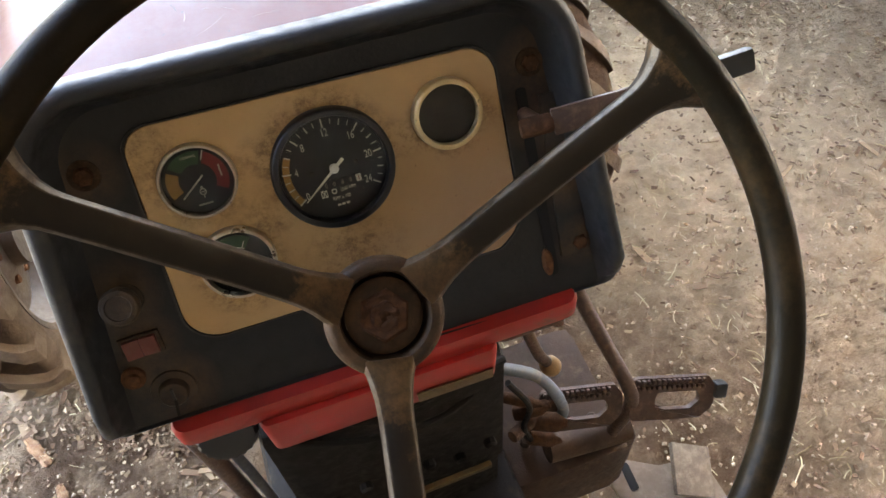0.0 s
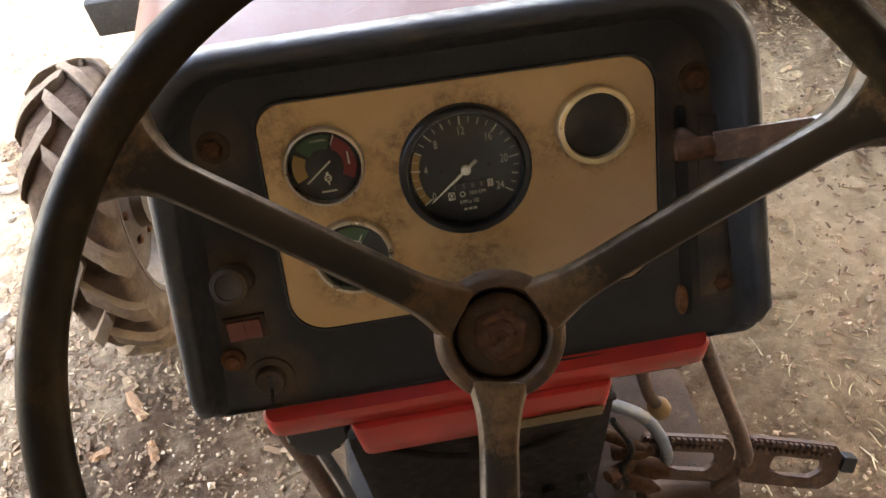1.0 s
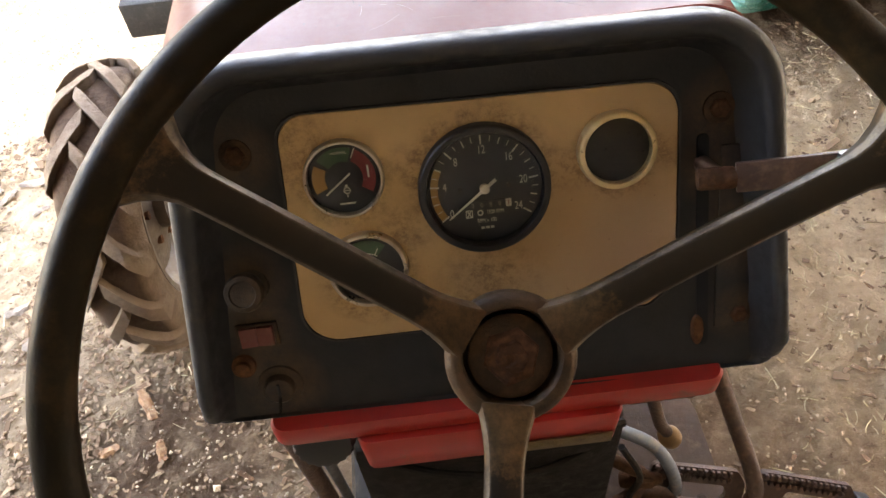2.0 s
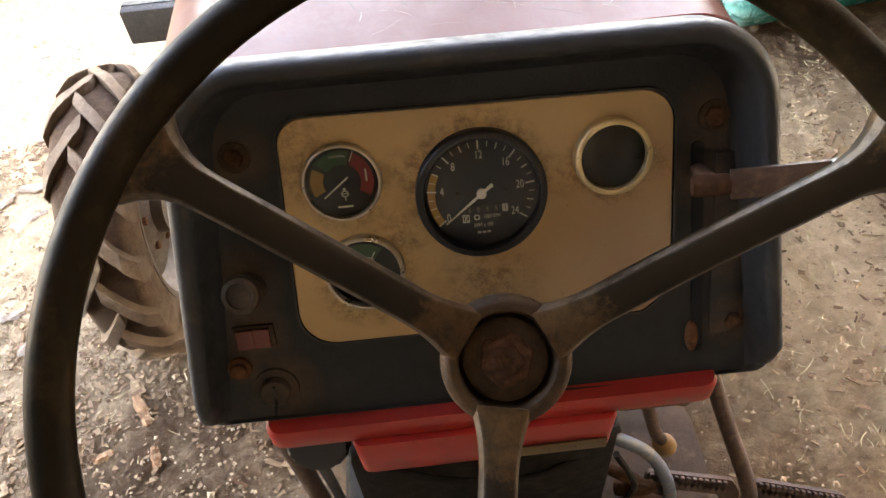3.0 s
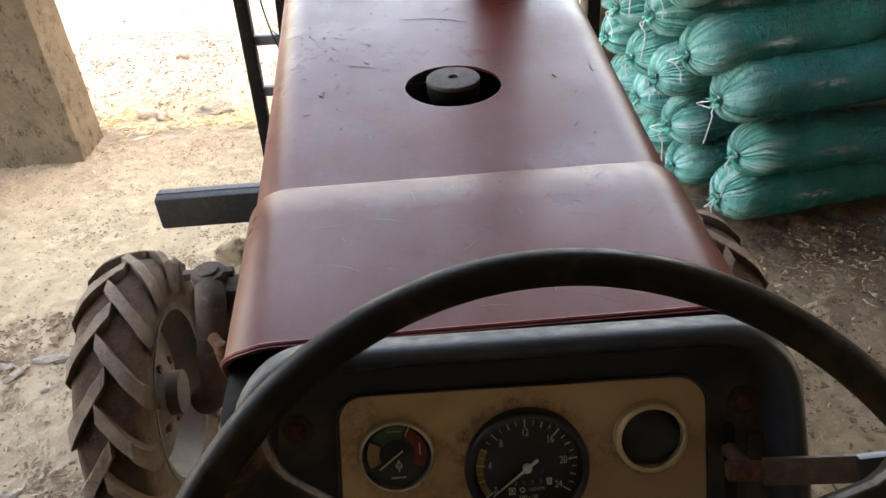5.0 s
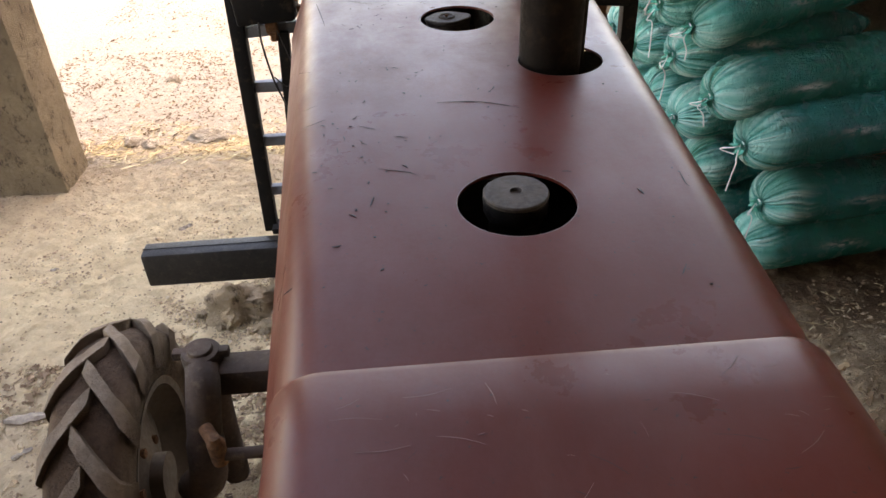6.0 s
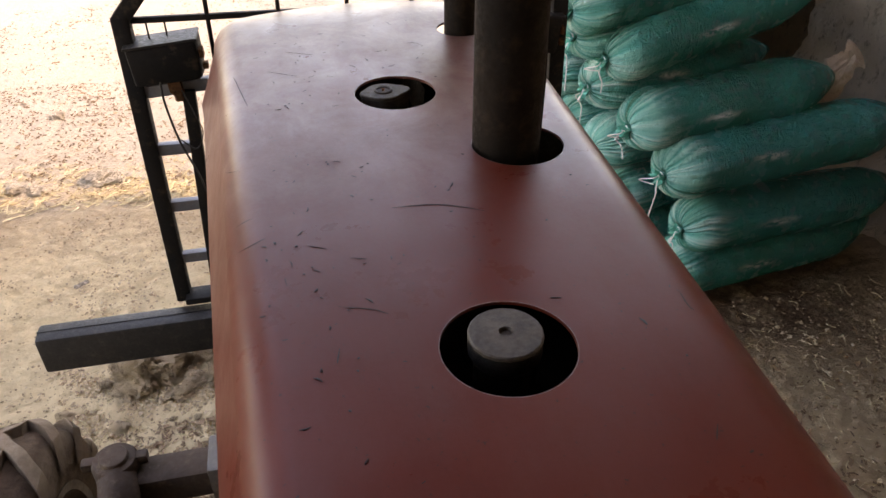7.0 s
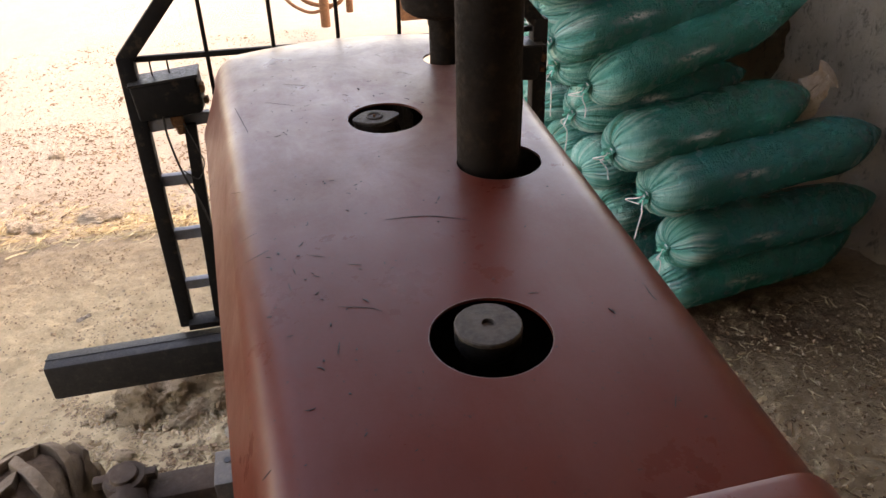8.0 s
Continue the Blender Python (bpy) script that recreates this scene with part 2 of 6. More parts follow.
def glass():
    k = Mat("gauge_glass", 0.05)
    k.set("Base Color", (0.9, 0.9, 0.88))
    k.set("Transmission Weight", 1.0)
    k.set("IOR", 1.15)
    k.set("Roughness", k.ramp(k.noise(30, 7, 0.7), (0.4, 0.02), (0.75, 0.12)))
    return k.m


RED = red_paint()
RED_BRIGHT = bright_red()
RED_EDGE = worn("unfaded_red_edge", (0.14, 0.012, 0.009), (0.10, 0.010, 0.008), (0.10, 0.03, 0.02), 0.45, 0, 20, 0.6, 0.8, 0.1, 0.2)
EARTH = dirt_ground()
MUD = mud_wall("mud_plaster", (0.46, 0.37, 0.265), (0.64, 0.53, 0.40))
# darker copy of the mud for unseen walls, to hold down their bounce light
DIM_MUD = mud_wall("dimmed_mud_plaster", (0.36, 0.29, 0.22), (0.50, 0.41, 0.31))
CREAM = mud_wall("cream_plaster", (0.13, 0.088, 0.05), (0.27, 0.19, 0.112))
ROOF = worn("rusty_roof_sheet", (0.14, 0.115, 0.095), (0.09, 0.07, 0.055), (0.13, 0.075, 0.045), 0.6, 0.3, 4)
RUBBER = worn("black_moulding", (0.018, 0.0190, 0.0215), (0.025, 0.0245, 0.0235), (0.060, 0.048, 0.036), 0.46, 0, 16, 0.54, 0.80, 0.16, 0.36, 1.0)


def dash_face():
    k = Mat("dirty_dash_face", 0.5, spec=0.25)
    col = k.mix(k.ramp(k.noise(6, 7, 0.7), (0.4, 0.0), (0.7, 1.0)), (0.0105, 0.0120, 0.0145), (0.019, 0.0182, 0.0165))
    grime = k.ramp(k.noise(28, 9, 0.78), (0.36, 0.1), (0.62, 1.0))
    # brown rust and dust round the screws and switches
    for u, v, a, b in ((-0.170, 0.033, 0.010, 0.030), (0.173, 0.026, 0.012, 0.034), (0.193, -0.139, 0.010, 0.028), (-0.182, -0.062, 0.010, 0.034), (-0.180, -0.107, 0.012, 0.030), (-0.197, -0.131, 0.008, 0.022),
                       (-0.172, -0.156, 0.014, 0.038), (0.166, -0.017, 0.008, 0.030), (0.190, -0.07, 0.01, 0.04), (0.0, -0.13, 0.02, 0.055)):
        at = (u, 0.516 + 0.4472 * v, 1.35 + 0.8944 * v)
        col = k.mix(k.math("MULTIPLY", k.spot(at, a, b), grime), col, (0.085, 0.050, 0.026))
    left = k.ramp(k.math("MULTIPLY", k.axis(0), -1.0), (0.15, 0.0), (0.21, 0.45))
    col = k.mix(k.math("MULTIPLY", left, grime), col, (0.040, 0.034, 0.023))
    k.set("Base Color", col)
    k.set("Roughness", k.ramp(k.noise(50, 6), (0.3, 0.38), (0.7, 0.7)))
    k.bump(k.noise(220, 6), 0.2, 0.002)
    return k.m


def enamel_plate():
    k = Mat("beige_enamel_plate", 0.42, spec=0.35)
    col = k.mix(k.ramp(k.noise(7, 6), (0.35, 0.0), (0.7, 1.0)), (0.50, 0.335, 0.160), (0.39, 0.255, 0.122))
    # reddish reflection painted into the plate's lower right
    pink_reflection = k.spot((0.13, 0.47, 1.27), 0.02, 0.17)
    col = k.mix(k.math("MULTIPLY", pink_reflection, 0.6), col, (0.24, 0.14, 0.10))
    blot = k.ramp(k.noise(85, 10, 0.85), (0.45, 0.0), (0.66, 1.0))
    for u, v, a, b in ((-0.125, 0.040, 0.008, 0.034), (-0.140, 0.012, 0.002, 0.020), (0.060, -0.002, 0.004, 0.022), (0.132, 0.000, 0.002, 0.018), (-0.06, -0.035, 0.004, 0.03), (-0.05, 0.012, 0.002, 0.022),
                       (0.0, -0.085, 0.012, 0.05), (-0.09, -0.07, 0.03, 0.043), (-0.098, 0.006, 0.028, 0.037), (0.0975, 0.0015, 0.028, 0.036), (0.0, 0.0, 0.046, 0.057)):
        at = (u, 0.516 + 0.4472 * v, 1.35 + 0.8944 * v)
        col = k.mix(k.math("MULTIPLY", k.spot(at, a, b), blot), col, (0.115, 0.058, 0.03))
    speck = k.ramp(k.noise(150, 6, 0.8), (0.64, 0.0), (0.72, 0.8))
    col = k.mix(speck, col, (0.12, 0.07, 0.04))
    k.set("Base Color", col)
    k.set("Roughness", k.ramp(k.noise(40, 7), (0.3, 0.34), (0.7, 0.6)))
    k.bump(k.noise(140, 6), 0.06, 0.001)
    return k.m


def spoke_plastic():
    """Black coating rubbed through to brown near the hub and along the edges."""
    k = Mat("rubbed_spoke_coating", 0.35, spec=0.16)
    col = k.mix(k.ramp(k.noise(14, 7), (0.4, 0.0), (0.7, 1.0)), (0.0080, 0.0050, 0.0024), (0.016, 0.0092, 0.0040))
    rub = k.math("ADD", k.attribute("rubbed"), k.math("MULTIPLY", k.math("SUBTRACT", k.noise(55, 9, 0.8), 0.5), 1.6))
    bare = k.ramp(rub, (0.40, 0.0), (0.62, 1.0))
    tan = k.mix(k.ramp(k.noise(80, 8, 0.8, k.stretch((1.0, 1.0, 0.4))), (0.4, 0.0), (0.62, 1.0)), (0.080, 0.043, 0.018), (0.030, 0.017, 0.008))
    col = k.mix(bare, col, tan)
    edge = k.math("MULTIPLY", k.attribute("edge"), k.ramp(k.noise(45, 8, 0.8), (0.38, 0.0), (0.6, 1.0)))
    col = k.mix(k.math("MULTIPLY", edge, 0.7), col, (0.11, 0.085, 0.062))
    k.set("Base Color", col)
    k.set("Roughness", k.ramp(k.noise(30, 7), (0.3, 0.28), (0.7, 0.5)))
    k.bump(k.noise(180, 6), 0.12, 0.002)
    return k.m


FACE = dash_face()
PLATE = enamel_plate()
SPOKE = spoke_plastic()
BLACK = plain("black_plastic", (0.006, 0.006, 0.0065), 0.4)
DIAL = plain("dial_black", (0.012, 0.013, 0.014), 0.5)
SOCKET = worn("dirty_glass_disc", (0.012, 0.010, 0.009), (0.018, 0.014, 0.011), (0.040, 0.028, 0.019), 0.35, 0, 45, 0.45, 0.85, 0.05)
CHROME = worn("tarnished_chrome", (0.55, 0.49, 0.40), (0.42, 0.35, 0.26), (0.25, 0.16, 0.08), 0.32, 0.85, 10, 0.6, 0.85)
BRASS_RING = worn("tarnished_brass_ring", (0.62, 0.48, 0.27), (0.5, 0.37, 0.2), (0.3, 0.18, 0.08), 0.36, 0.6, 20, 0.6, 0.85)
COUNTER_INK = plain("worn_counter_ink", (0.26, 0.24, 0.20), 0.5)
WHITE_INK = plain("cream_ink", (0.75, 0.72, 0.62), 0.5)
ORANGE_INK = plain("orange_ink", (0.42, 0.24, 0.07), 0.5)
RED_INK = plain("red_ink", (0.26, 0.03, 0.03), 0.5)
GREEN_INK = plain("green_ink", (0.05, 0.12, 0.06), 0.5)
SWITCH_RED = worn("faded_red_plastic", (0.13, 0.026, 0.019), (0.09, 0.022, 0.015), (0.1, 0.06, 0.04), 0.5, 0, 50, 0.55, 0.75)
WHEEL_BLACK = worn("greasy_wheel_plastic", (0.0070, 0.0052, 0.0027), (0.012, 0.0080, 0.0036), (0.046, 0.026, 0.011), 0.40, 0, 11, 0.50, 0.74, 0.14, 0.10, 0.8)
WHEEL_WORN = worn("worn_brown_hub", (0.022, 0.014, 0.0085), (0.040, 0.023, 0.012), (0.085, 0.044, 0.020), 0.5, 0, 26, 0.42, 0.72, 0.35, 0.2)
RUST = worn("rusty_iron", (0.125, 0.052, 0.023), (0.06, 0.028, 0.016), (0.19, 0.088, 0.04), 0.8, 0.0, 60, 0.42, 0.68, 0.7, 0.15)
NUT_RUST = worn("dark_rusty_nut", (0.075, 0.034, 0.018), (0.045, 0.022, 0.013), (0.125, 0.060, 0.029), 0.8, 0.0, 70, 0.45, 0.7, 0.8, 0.12)
SCREW_RUST = worn("brown_washer", (0.055, 0.030, 0.017), (0.030, 0.020, 0.013), (0.09, 0.05, 0.026), 0.7, 0.0, 90, 0.45, 0.7, 0.5, 0.15)
PEDAL_RUST = worn("brown_pedal_iron", (0.085, 0.045, 0.030), (0.055, 0.03, 0.022), (0.16, 0.095, 0.06), 0.5, 0.1, 50, 0.5, 0.75, 0.3, 0.4)
IRON = worn("dark_painted_iron", (0.010, 0.009, 0.0085), (0.018, 0.014, 0.012), (0.085, 0.06, 0.04), 0.55, 0.0, 16, 0.56, 0.85, 0.3, 0.1)
BEAM_IRON = worn("dusty_black_beam", (0.012, 0.010, 0.009), (0.022, 0.018, 0.015), (0.065, 0.052, 0.042), 0.5, 0.0, 22, 0.52, 0.82, 0.3, 0.3)
SOOT = worn("matt_black_tank", (0.006, 0.0055, 0.005), (0.010, 0.009, 0.008), (0.02, 0.016, 0.012), 0.95, 0, 20, 0.55, 0.8, 0.2, 0.02)
KNOB = worn("grimy_brown_knob", (0.022, 0.018, 0.013), (0.04, 0.028, 0.018), (0.09, 0.055, 0.03), 0.6, 0, 40, 0.45, 0.7, 0.3, 0.2)
GREASE = worn("greasy_casting", (0.009, 0.008, 0.0075), (0.018, 0.014, 0.011), (0.06, 0.042, 0.027), 0.6, 0.1, 14, 0.58, 0.82, 0.4, 0.1)
STACK = worn("sooty_exhaust_steel", (0.009, 0.0062, 0.0045), (0.016, 0.0105, 0.007), (0.036, 0.022, 0.0135), 0.7, 0.1, 18, 0.5, 0.75, 0.5, 0.1)
ALU = worn("dull_cap_metal", (0.066, 0.045, 0.030), (0.040, 0.030, 0.022), (0.03, 0.021, 0.014), 0.7, 0.1, 30, 0.45, 0.7)
SILVER = worn("bare_step_metal", (0.17, 0.17, 0.18), (0.11, 0.105, 0.105), (0.15, 0.12, 0.095), 0.5, 0.4, 30, 0.55, 0.8)
HOSE = worn("blue_grey_hose", (0.07, 0.085, 0.11), (0.15, 0.16, 0.17), (0.24, 0.19, 0.14), 0.5, 0, 25, 0.5, 0.75)
BALL = worn("yellowed_ball_knob", (0.34, 0.19, 0.075), (0.27, 0.15, 0.065), (0.2, 0.12, 0.06), 0.45, 0, 40, 0.5, 0.8)
RIM_BARE = worn("bare_cut_edge", (0.22, 0.15, 0.12), (0.10, 0.05, 0.04), (0.06, 0.02, 0.015), 0.5, 0.1, 60, 0.42, 0.65)
AXLE_IRON = worn("rusty_axle_casting", (0.075, 0.043, 0.028), (0.032, 0.02, 0.014), (0.15, 0.10, 0.065), 0.75, 0.0, 18, 0.55, 0.8, 0.5, 0.25)
SLEEVE = worn("bare_axle_sleeve", (0.12, 0.10, 0.088), (0.07, 0.055, 0.045), (0.2, 0.155, 0.115), 0.55, 0.3, 25, 0.5, 0.75, 0.4)
TYRE = tyre_rubber()
# dusty tan rim with the shade inside the wheel put into its colour
RIM_PAINT = worn("shaded_dusty_rim", (0.12, 0.082, 0.052), (0.06, 0.040, 0.026), (0.09, 0.06, 0.04), 0.6, 0.1, 12)
SACK = sack_film()
SACK_TUFT = worn("pale_sack_neck", (0.035, 0.42, 0.31), (0.05, 0.33, 0.25), (0.25, 0.52, 0.42), 0.35, 0, 50, 0.55, 0.8)
STRING = plain("white_string", (0.7, 0.7, 0.66), 0.8)
CLOTH = worn("dirty_pale_cloth", (0.46, 0.36, 0.28), (0.36, 0.27, 0.2), (0.24, 0.17, 0.12), 0.9, 0, 30, 0.5, 0.75, 0.5, 0.1)
ROCK = mud_wall("earth_clod", (0.30, 0.205, 0.12), (0.54, 0.40, 0.26))
STONE = mud_wall("pale_field_stone", (0.42, 0.34, 0.25), (0.60, 0.52, 0.42))
STRAW = chip_material("straw", (0.0, (0.48, 0.37, 0.2)), (0.5, (0.6, 0.5, 0.31)), (1.0, (0.34, 0.24, 0.12)))
CHIP = chip_material("wood_chips", (0.0, (0.17, 0.106, 0.060)), (0.25, (0.11, 0.06, 0.032)), (0.45, (0.135, 0.083, 0.046)), (0.72, (0.155, 0.096, 0.054)), (0.95, (0.27, 0.18, 0.10)), (1.0, (0.07, 0.040, 0.023)))
PEBBLE = chip_material("earth_crumbs", (0.0, (0.40, 0.29, 0.18)), (0.5, (0.25, 0.165, 0.10)), (0.8, (0.48, 0.37, 0.245)), (1.0, (0.14, 0.09, 0.055)))
GLASS = glass()
WIRE = plain("black_wire", (0.015, 0.014, 0.013), 0.5)
BRASS_DECAL = worn("worn_yellow_decal", (0.12, 0.075, 0.02), (0.06, 0.035, 0.013), (0.08, 0.04, 0.02), 0.5, 0, 60)




# ---- mesh helpers ----
PLACE = {}


def holder(name, at, label, category, group=""):
    """The empty of a thing, at its base."""
    ob = new(name)
    ob.empty_display_size = 0.1
    ob.matrix_basis = Matrix.Translation(at)
    PLACE[ob] = ob.matrix_basis.copy()
    return tagged(ob, label, category, group)


def mesh_of(name, bm, material, smooth=40):
    bmesh.ops.recalc_face_normals(bm, faces=bm.faces)
    me = bpy.data.meshes.new(name)
    bm.to_mesh(me)
    bm.free()
    me.materials.append(material)
    if smooth:
        me.polygons.foreach_set("use_smooth", [True] * len(me.polygons))
        me.set_sharp_from_angle(angle=radians(smooth))
    return me


def part(name, bm, material, parent, label="", smooth=40):
    """One mesh object, built in world coordinates, under a thing or a part."""
    ob = new(name, mesh_of(name, bm, material, smooth))
    ob.parent = parent
    ob.matrix_parent_inverse = PLACE[parent].inverted()
    PLACE[ob] = Matrix()
    return tagged(ob, label)


def thing(name, bm, material, label, category, group="", kind="", smooth=40):
    ob = new(name, mesh_of(name, bm, material, smooth))
    PLACE[ob] = Matrix()
    return tagged(ob, label, category, group, kind)


def rings(bm, loops, closed=True, cap=True, round_trip=False):
    """Faces between loops of points; closed: each loop is a ring."""
    vs = [[bm.verts.new(p) for p in lp] for lp in loops]
    n = len(vs[0])
    pairs = list(zip(vs, vs[1:])) + ([(vs[-1], vs[0])] if round_trip else [])
    for a, b in pairs:
        for i in range(n if closed else n - 1):
            j = (i + 1) % n
            bm.faces.new((a[i], a[j], b[j], b[i]))
    if cap and closed and not round_trip:
        bm.faces.new(vs[0])
        bm.faces.new(vs[-1])
    return bm


def box(bm, c, size, m=Matrix(), bevel=0.0):
    g = bmesh.ops.create_cube(bm, size=1)["verts"]
    bmesh.ops.transform(bm, verts=g, matrix=m @ Matrix.Translation(c) @ Matrix.Diagonal((*size, 1)))
    if bevel:
        es = list({e for v in g for e in v.link_edges})
        bmesh.ops.bevel(bm, geom=es, offset=bevel, segments=2, affect="EDGES", profile=0.6)
    return bm


def lathe(bm, profile, m=Matrix(), seg=32, cap=True):
    """Profile of (radius, height) turned about the local z of m."""
    loops = []
    for r, h in profile:
        loops.append([m @ Vector((r * math.cos(a), r * math.sin(a), h)) for a in (2 * math.pi * i / seg for i in range(seg))])
    return rings(bm, loops, True, cap)


def along(points):
    """Frames along a line of points, turned as little as possible."""
    pts = [Vector(p) for p in points]
    out, side = [], None
    for i, p in enumerate(pts):
        d = (pts[min(i + 1, len(pts) - 1)] - pts[max(i - 1, 0)]).normalized()
        if side is None:
            side = d.cross(Vector((0, 0, 1)) if abs(d.z) < 0.9 else Vector((1, 0, 0))).normalized()
        side = (side - d * side.dot(d)).normalized()
        out.append((p, d, side, d.cross(side)))
    return out


def tube(bm, points, radius, seg=10, flat=1.0):
    rs = radius if isinstance(radius, (list, tuple)) else [radius] * len(points)
    loops = []
    for (p, d, s, u), r in zip(along(points), rs):
        loops.append([p + s * r * math.cos(a) + u * r * flat * math.sin(a) for a in (2 * math.pi * i / seg for i in range(seg))])
    return rings(bm, loops)


def spline(points, n=8):
    """A smooth line through the points."""
    pts = [Vector(p) for p in points]
    pts = [2 * pts[0] - pts[1], *pts, 2 * pts[-1] - pts[-2]]
    out = []
    for i in range(1, len(pts) - 2):
        a, b, c, d = pts[i - 1 : i + 3]
        for k in range(n):
            t = k / n
            out.append(0.5 * (2 * b + (c - a) * t + (2 * a - 5 * b + 4 * c - d) * t * t + (3 * b - a - 3 * c + d) * t ** 3))
    return out + [pts[-2]]


def bar(bm, a, b, w, h, up=(0, 0, 1), bevel=0.0):
    """A straight rectangular bar from a to b, w wide and h high."""
    a, b = Vector(a), Vector(b)
    d = (b - a).normalized()
    s = d.cross(Vector(up)).normalized()
    u = s.cross(d)
    m = Matrix((s, u, d)).transposed().to_4x4()
    m.translation = (a + b) / 2
    return box(bm, (0, 0, 0), (w, h, (b - a).length), m, bevel)


def rounded(corners, seg=6):
    """A closed outline from (x, y, radius) corners."""
    out, n = [], len(corners)
    for i, (x, y, r) in enumerate(corners):
        p = Vector((x, y))
        a = (Vector(corners[i - 1][:2]) - p).normalized()
        b = (Vector(corners[(i + 1) % n][:2]) - p).normalized()
        if r <= 0:
            out.append(p)
            continue
        half = math.acos(max(-1, min(1, a.dot(b)))) / 2
        reach = r / math.tan(half)
        c = p + (a + b).normalized() * (r / math.sin(half))
        s, e = p + a * reach - c, p + b * reach - c
        turn = s.angle_signed(e)
        for k in range(seg + 1):
            q = turn * k / seg
            out.append(c + Vector((s.x * math.cos(-q) - s.y * math.sin(-q), s.x * math.sin(-q) + s.y * math.cos(-q))))
    return out


def grown(outline, by):
    c = sum((Vector(p) for p in outline), Vector((0, 0))) / len(outline)
    return [Vector(p) + (Vector(p) - c).normalized() * by for p in outline]


def prism(bm, outline, steps, m=Matrix()):
    """The outline at several (height, growth) steps."""
    return rings(bm, [[m @ Vector((p.x, p.y, h)) for p in grown(outline, g)] for h, g in steps])


def disc_m(m, u, v, w=0.0):
    return m @ Matrix.Translation((u, v, w))


def letters(name, text, size, m, parent, material):
    cu = bpy.data.curves.new(name, "FONT")
    cu.body, cu.size, cu.align_x, cu.align_y, cu.extrude = text, size, "CENTER", "CENTER", 0.0001
    tmp = bpy.data.objects.new(name, cu)
    scene.collection.objects.link(tmp)
    me = bpy.data.meshes.new_from_object(tmp.evaluated_get(bpy.context.evaluated_depsgraph_get()))
    bpy.data.objects.remove(tmp)
    me.transform(m)
    me.materials.clear()
    me.materials.append(material)
    ob = new(name, me)
    ob.parent = parent
    ob.matrix_parent_inverse = PLACE[parent].inverted()
    PLACE[ob] = Matrix()
    return ob


# ---- ground and shed ----
def ground_height(x, y):
    z = -0.18 - 0.045 * max(0.0, min(y - 2.0, 8.0))
    p = Vector((x * 0.9, y * 0.9, 0.3))
    z += 0.025 * noise.noise(p) + 0.012 * noise.noise(p * 4.1)
    return z


def lined(lo, hi, step, far, grow=1.35):
    mid = list(np.arange(lo, hi + step / 2, step))
    a, d = [mid[0]], step
    while a[-1] > -far:
        d *= grow
        a.append(a[-1] - d)
    b, d = [mid[-1]], step
    while b[-1] < far:
        d *= grow
        b.append(b[-1] + d)
    return a[:0:-1] + mid + b[1:]


def build_ground():
    xs, ys = lined(-2.4, 2.4, 0.0125, 300), lined(0.3, 5.2, 0.0125, 300)
    vs, nx = [], len(xs)
    for y in ys:
        for x in xs:
            z = ground_height(x, y)
            if -2.9 < x < 2.8 and 0 < y < 6.0:
                p = Vector((x, y, 0))
                z += 0.013 * noise.noise(p * 9) + 0.012 * noise.noise(p * 23) + 0.007 * noise.noise(p * 41) + 0.005 * noise.noise(p * 70)
                # a ragged crack in the floor
                c = y - 2.325 - 0.03 * noise.noise(Vector((x * 9, 3, 0))) - 0.02 * (x + 1.6)
                if x < -1.2:
                    z -= 0.035 * math.exp(-(c / 0.02) ** 2) * max(0.0, 0.6 + noise.noise(Vector((x * 6, 8, 0))))
                # rutted, broken soil in front of the wheel
                z += 0.03 * max(0.0, noise.noise(p * 6 + Vector((4, 0, 0)))) * math.exp(-((x + 0.80) / 0.38) ** 2 - ((y - 2.82) / 0.25) ** 2)
            vs.append((x, y, z))
    fs = [(j * nx + i, j * nx + i + 1, (j + 1) * nx + i + 1, (j + 1) * nx + i) for j in range(len(ys) - 1) for i in range(nx - 1)]
    me = bpy.data.meshes.new("ground")
    me.from_pydata(vs, [], fs)
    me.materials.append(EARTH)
    me.polygons.foreach_set("use_smooth", [True] * len(fs))
    return tagged(new("ground", me), "pale trodden earth floor with chaff and straw", "ground", kind="structure")


build_ground()
WALL_Y, RIGHT_X, BACK_Y, EAVE = 4.42, 2.62, -1.8, 4.2
random.seed(7)


def rough_wall(name, a, b, z0, z1, thick, material, label, amount=0.05, step=0.055, pits=0.0):
    """A hand-plastered wall from a to b in plan; the thickness lies to its right."""
    bm = bmesh.new()
    a, b = Vector((*a, 0)), Vector((*b, 0))
    d = (b - a).normalized()
    nrm = Vector((d.y, -d.x, 0))
    n, k = max(2, int((b - a).length / step)), max(2, int((z1 - z0) / step))
    loops = []
    for j in range(k + 1):
        z = z0 + (z1 - z0) * j / k
        front, back = [], []
        for i in range(n + 1):
            p = a + d * ((b - a).length * i / n) + Vector((0, 0, z))
            o = amount * noise.noise(p * 2.2) + amount * 0.5 * noise.noise(p * 7)
            if pits:
                o += pits * (noise.noise(Vector((p.x * 16, p.y * 16, p.z * 9))) + 0.6 * noise.noise(p * 34)) - 1.6 * pits * max(0.0, noise.noise(p * 12 + Vector((5, 1, 0))) - 0.25)
            front.append(p + nrm * o)
            back.append(p + nrm * (thick + o * 0.5))
        loops.append(front + back[::-1])
    rings(bm, loops)
    return thing(name, bm, material, label, "wall", kind="structure", smooth=60)


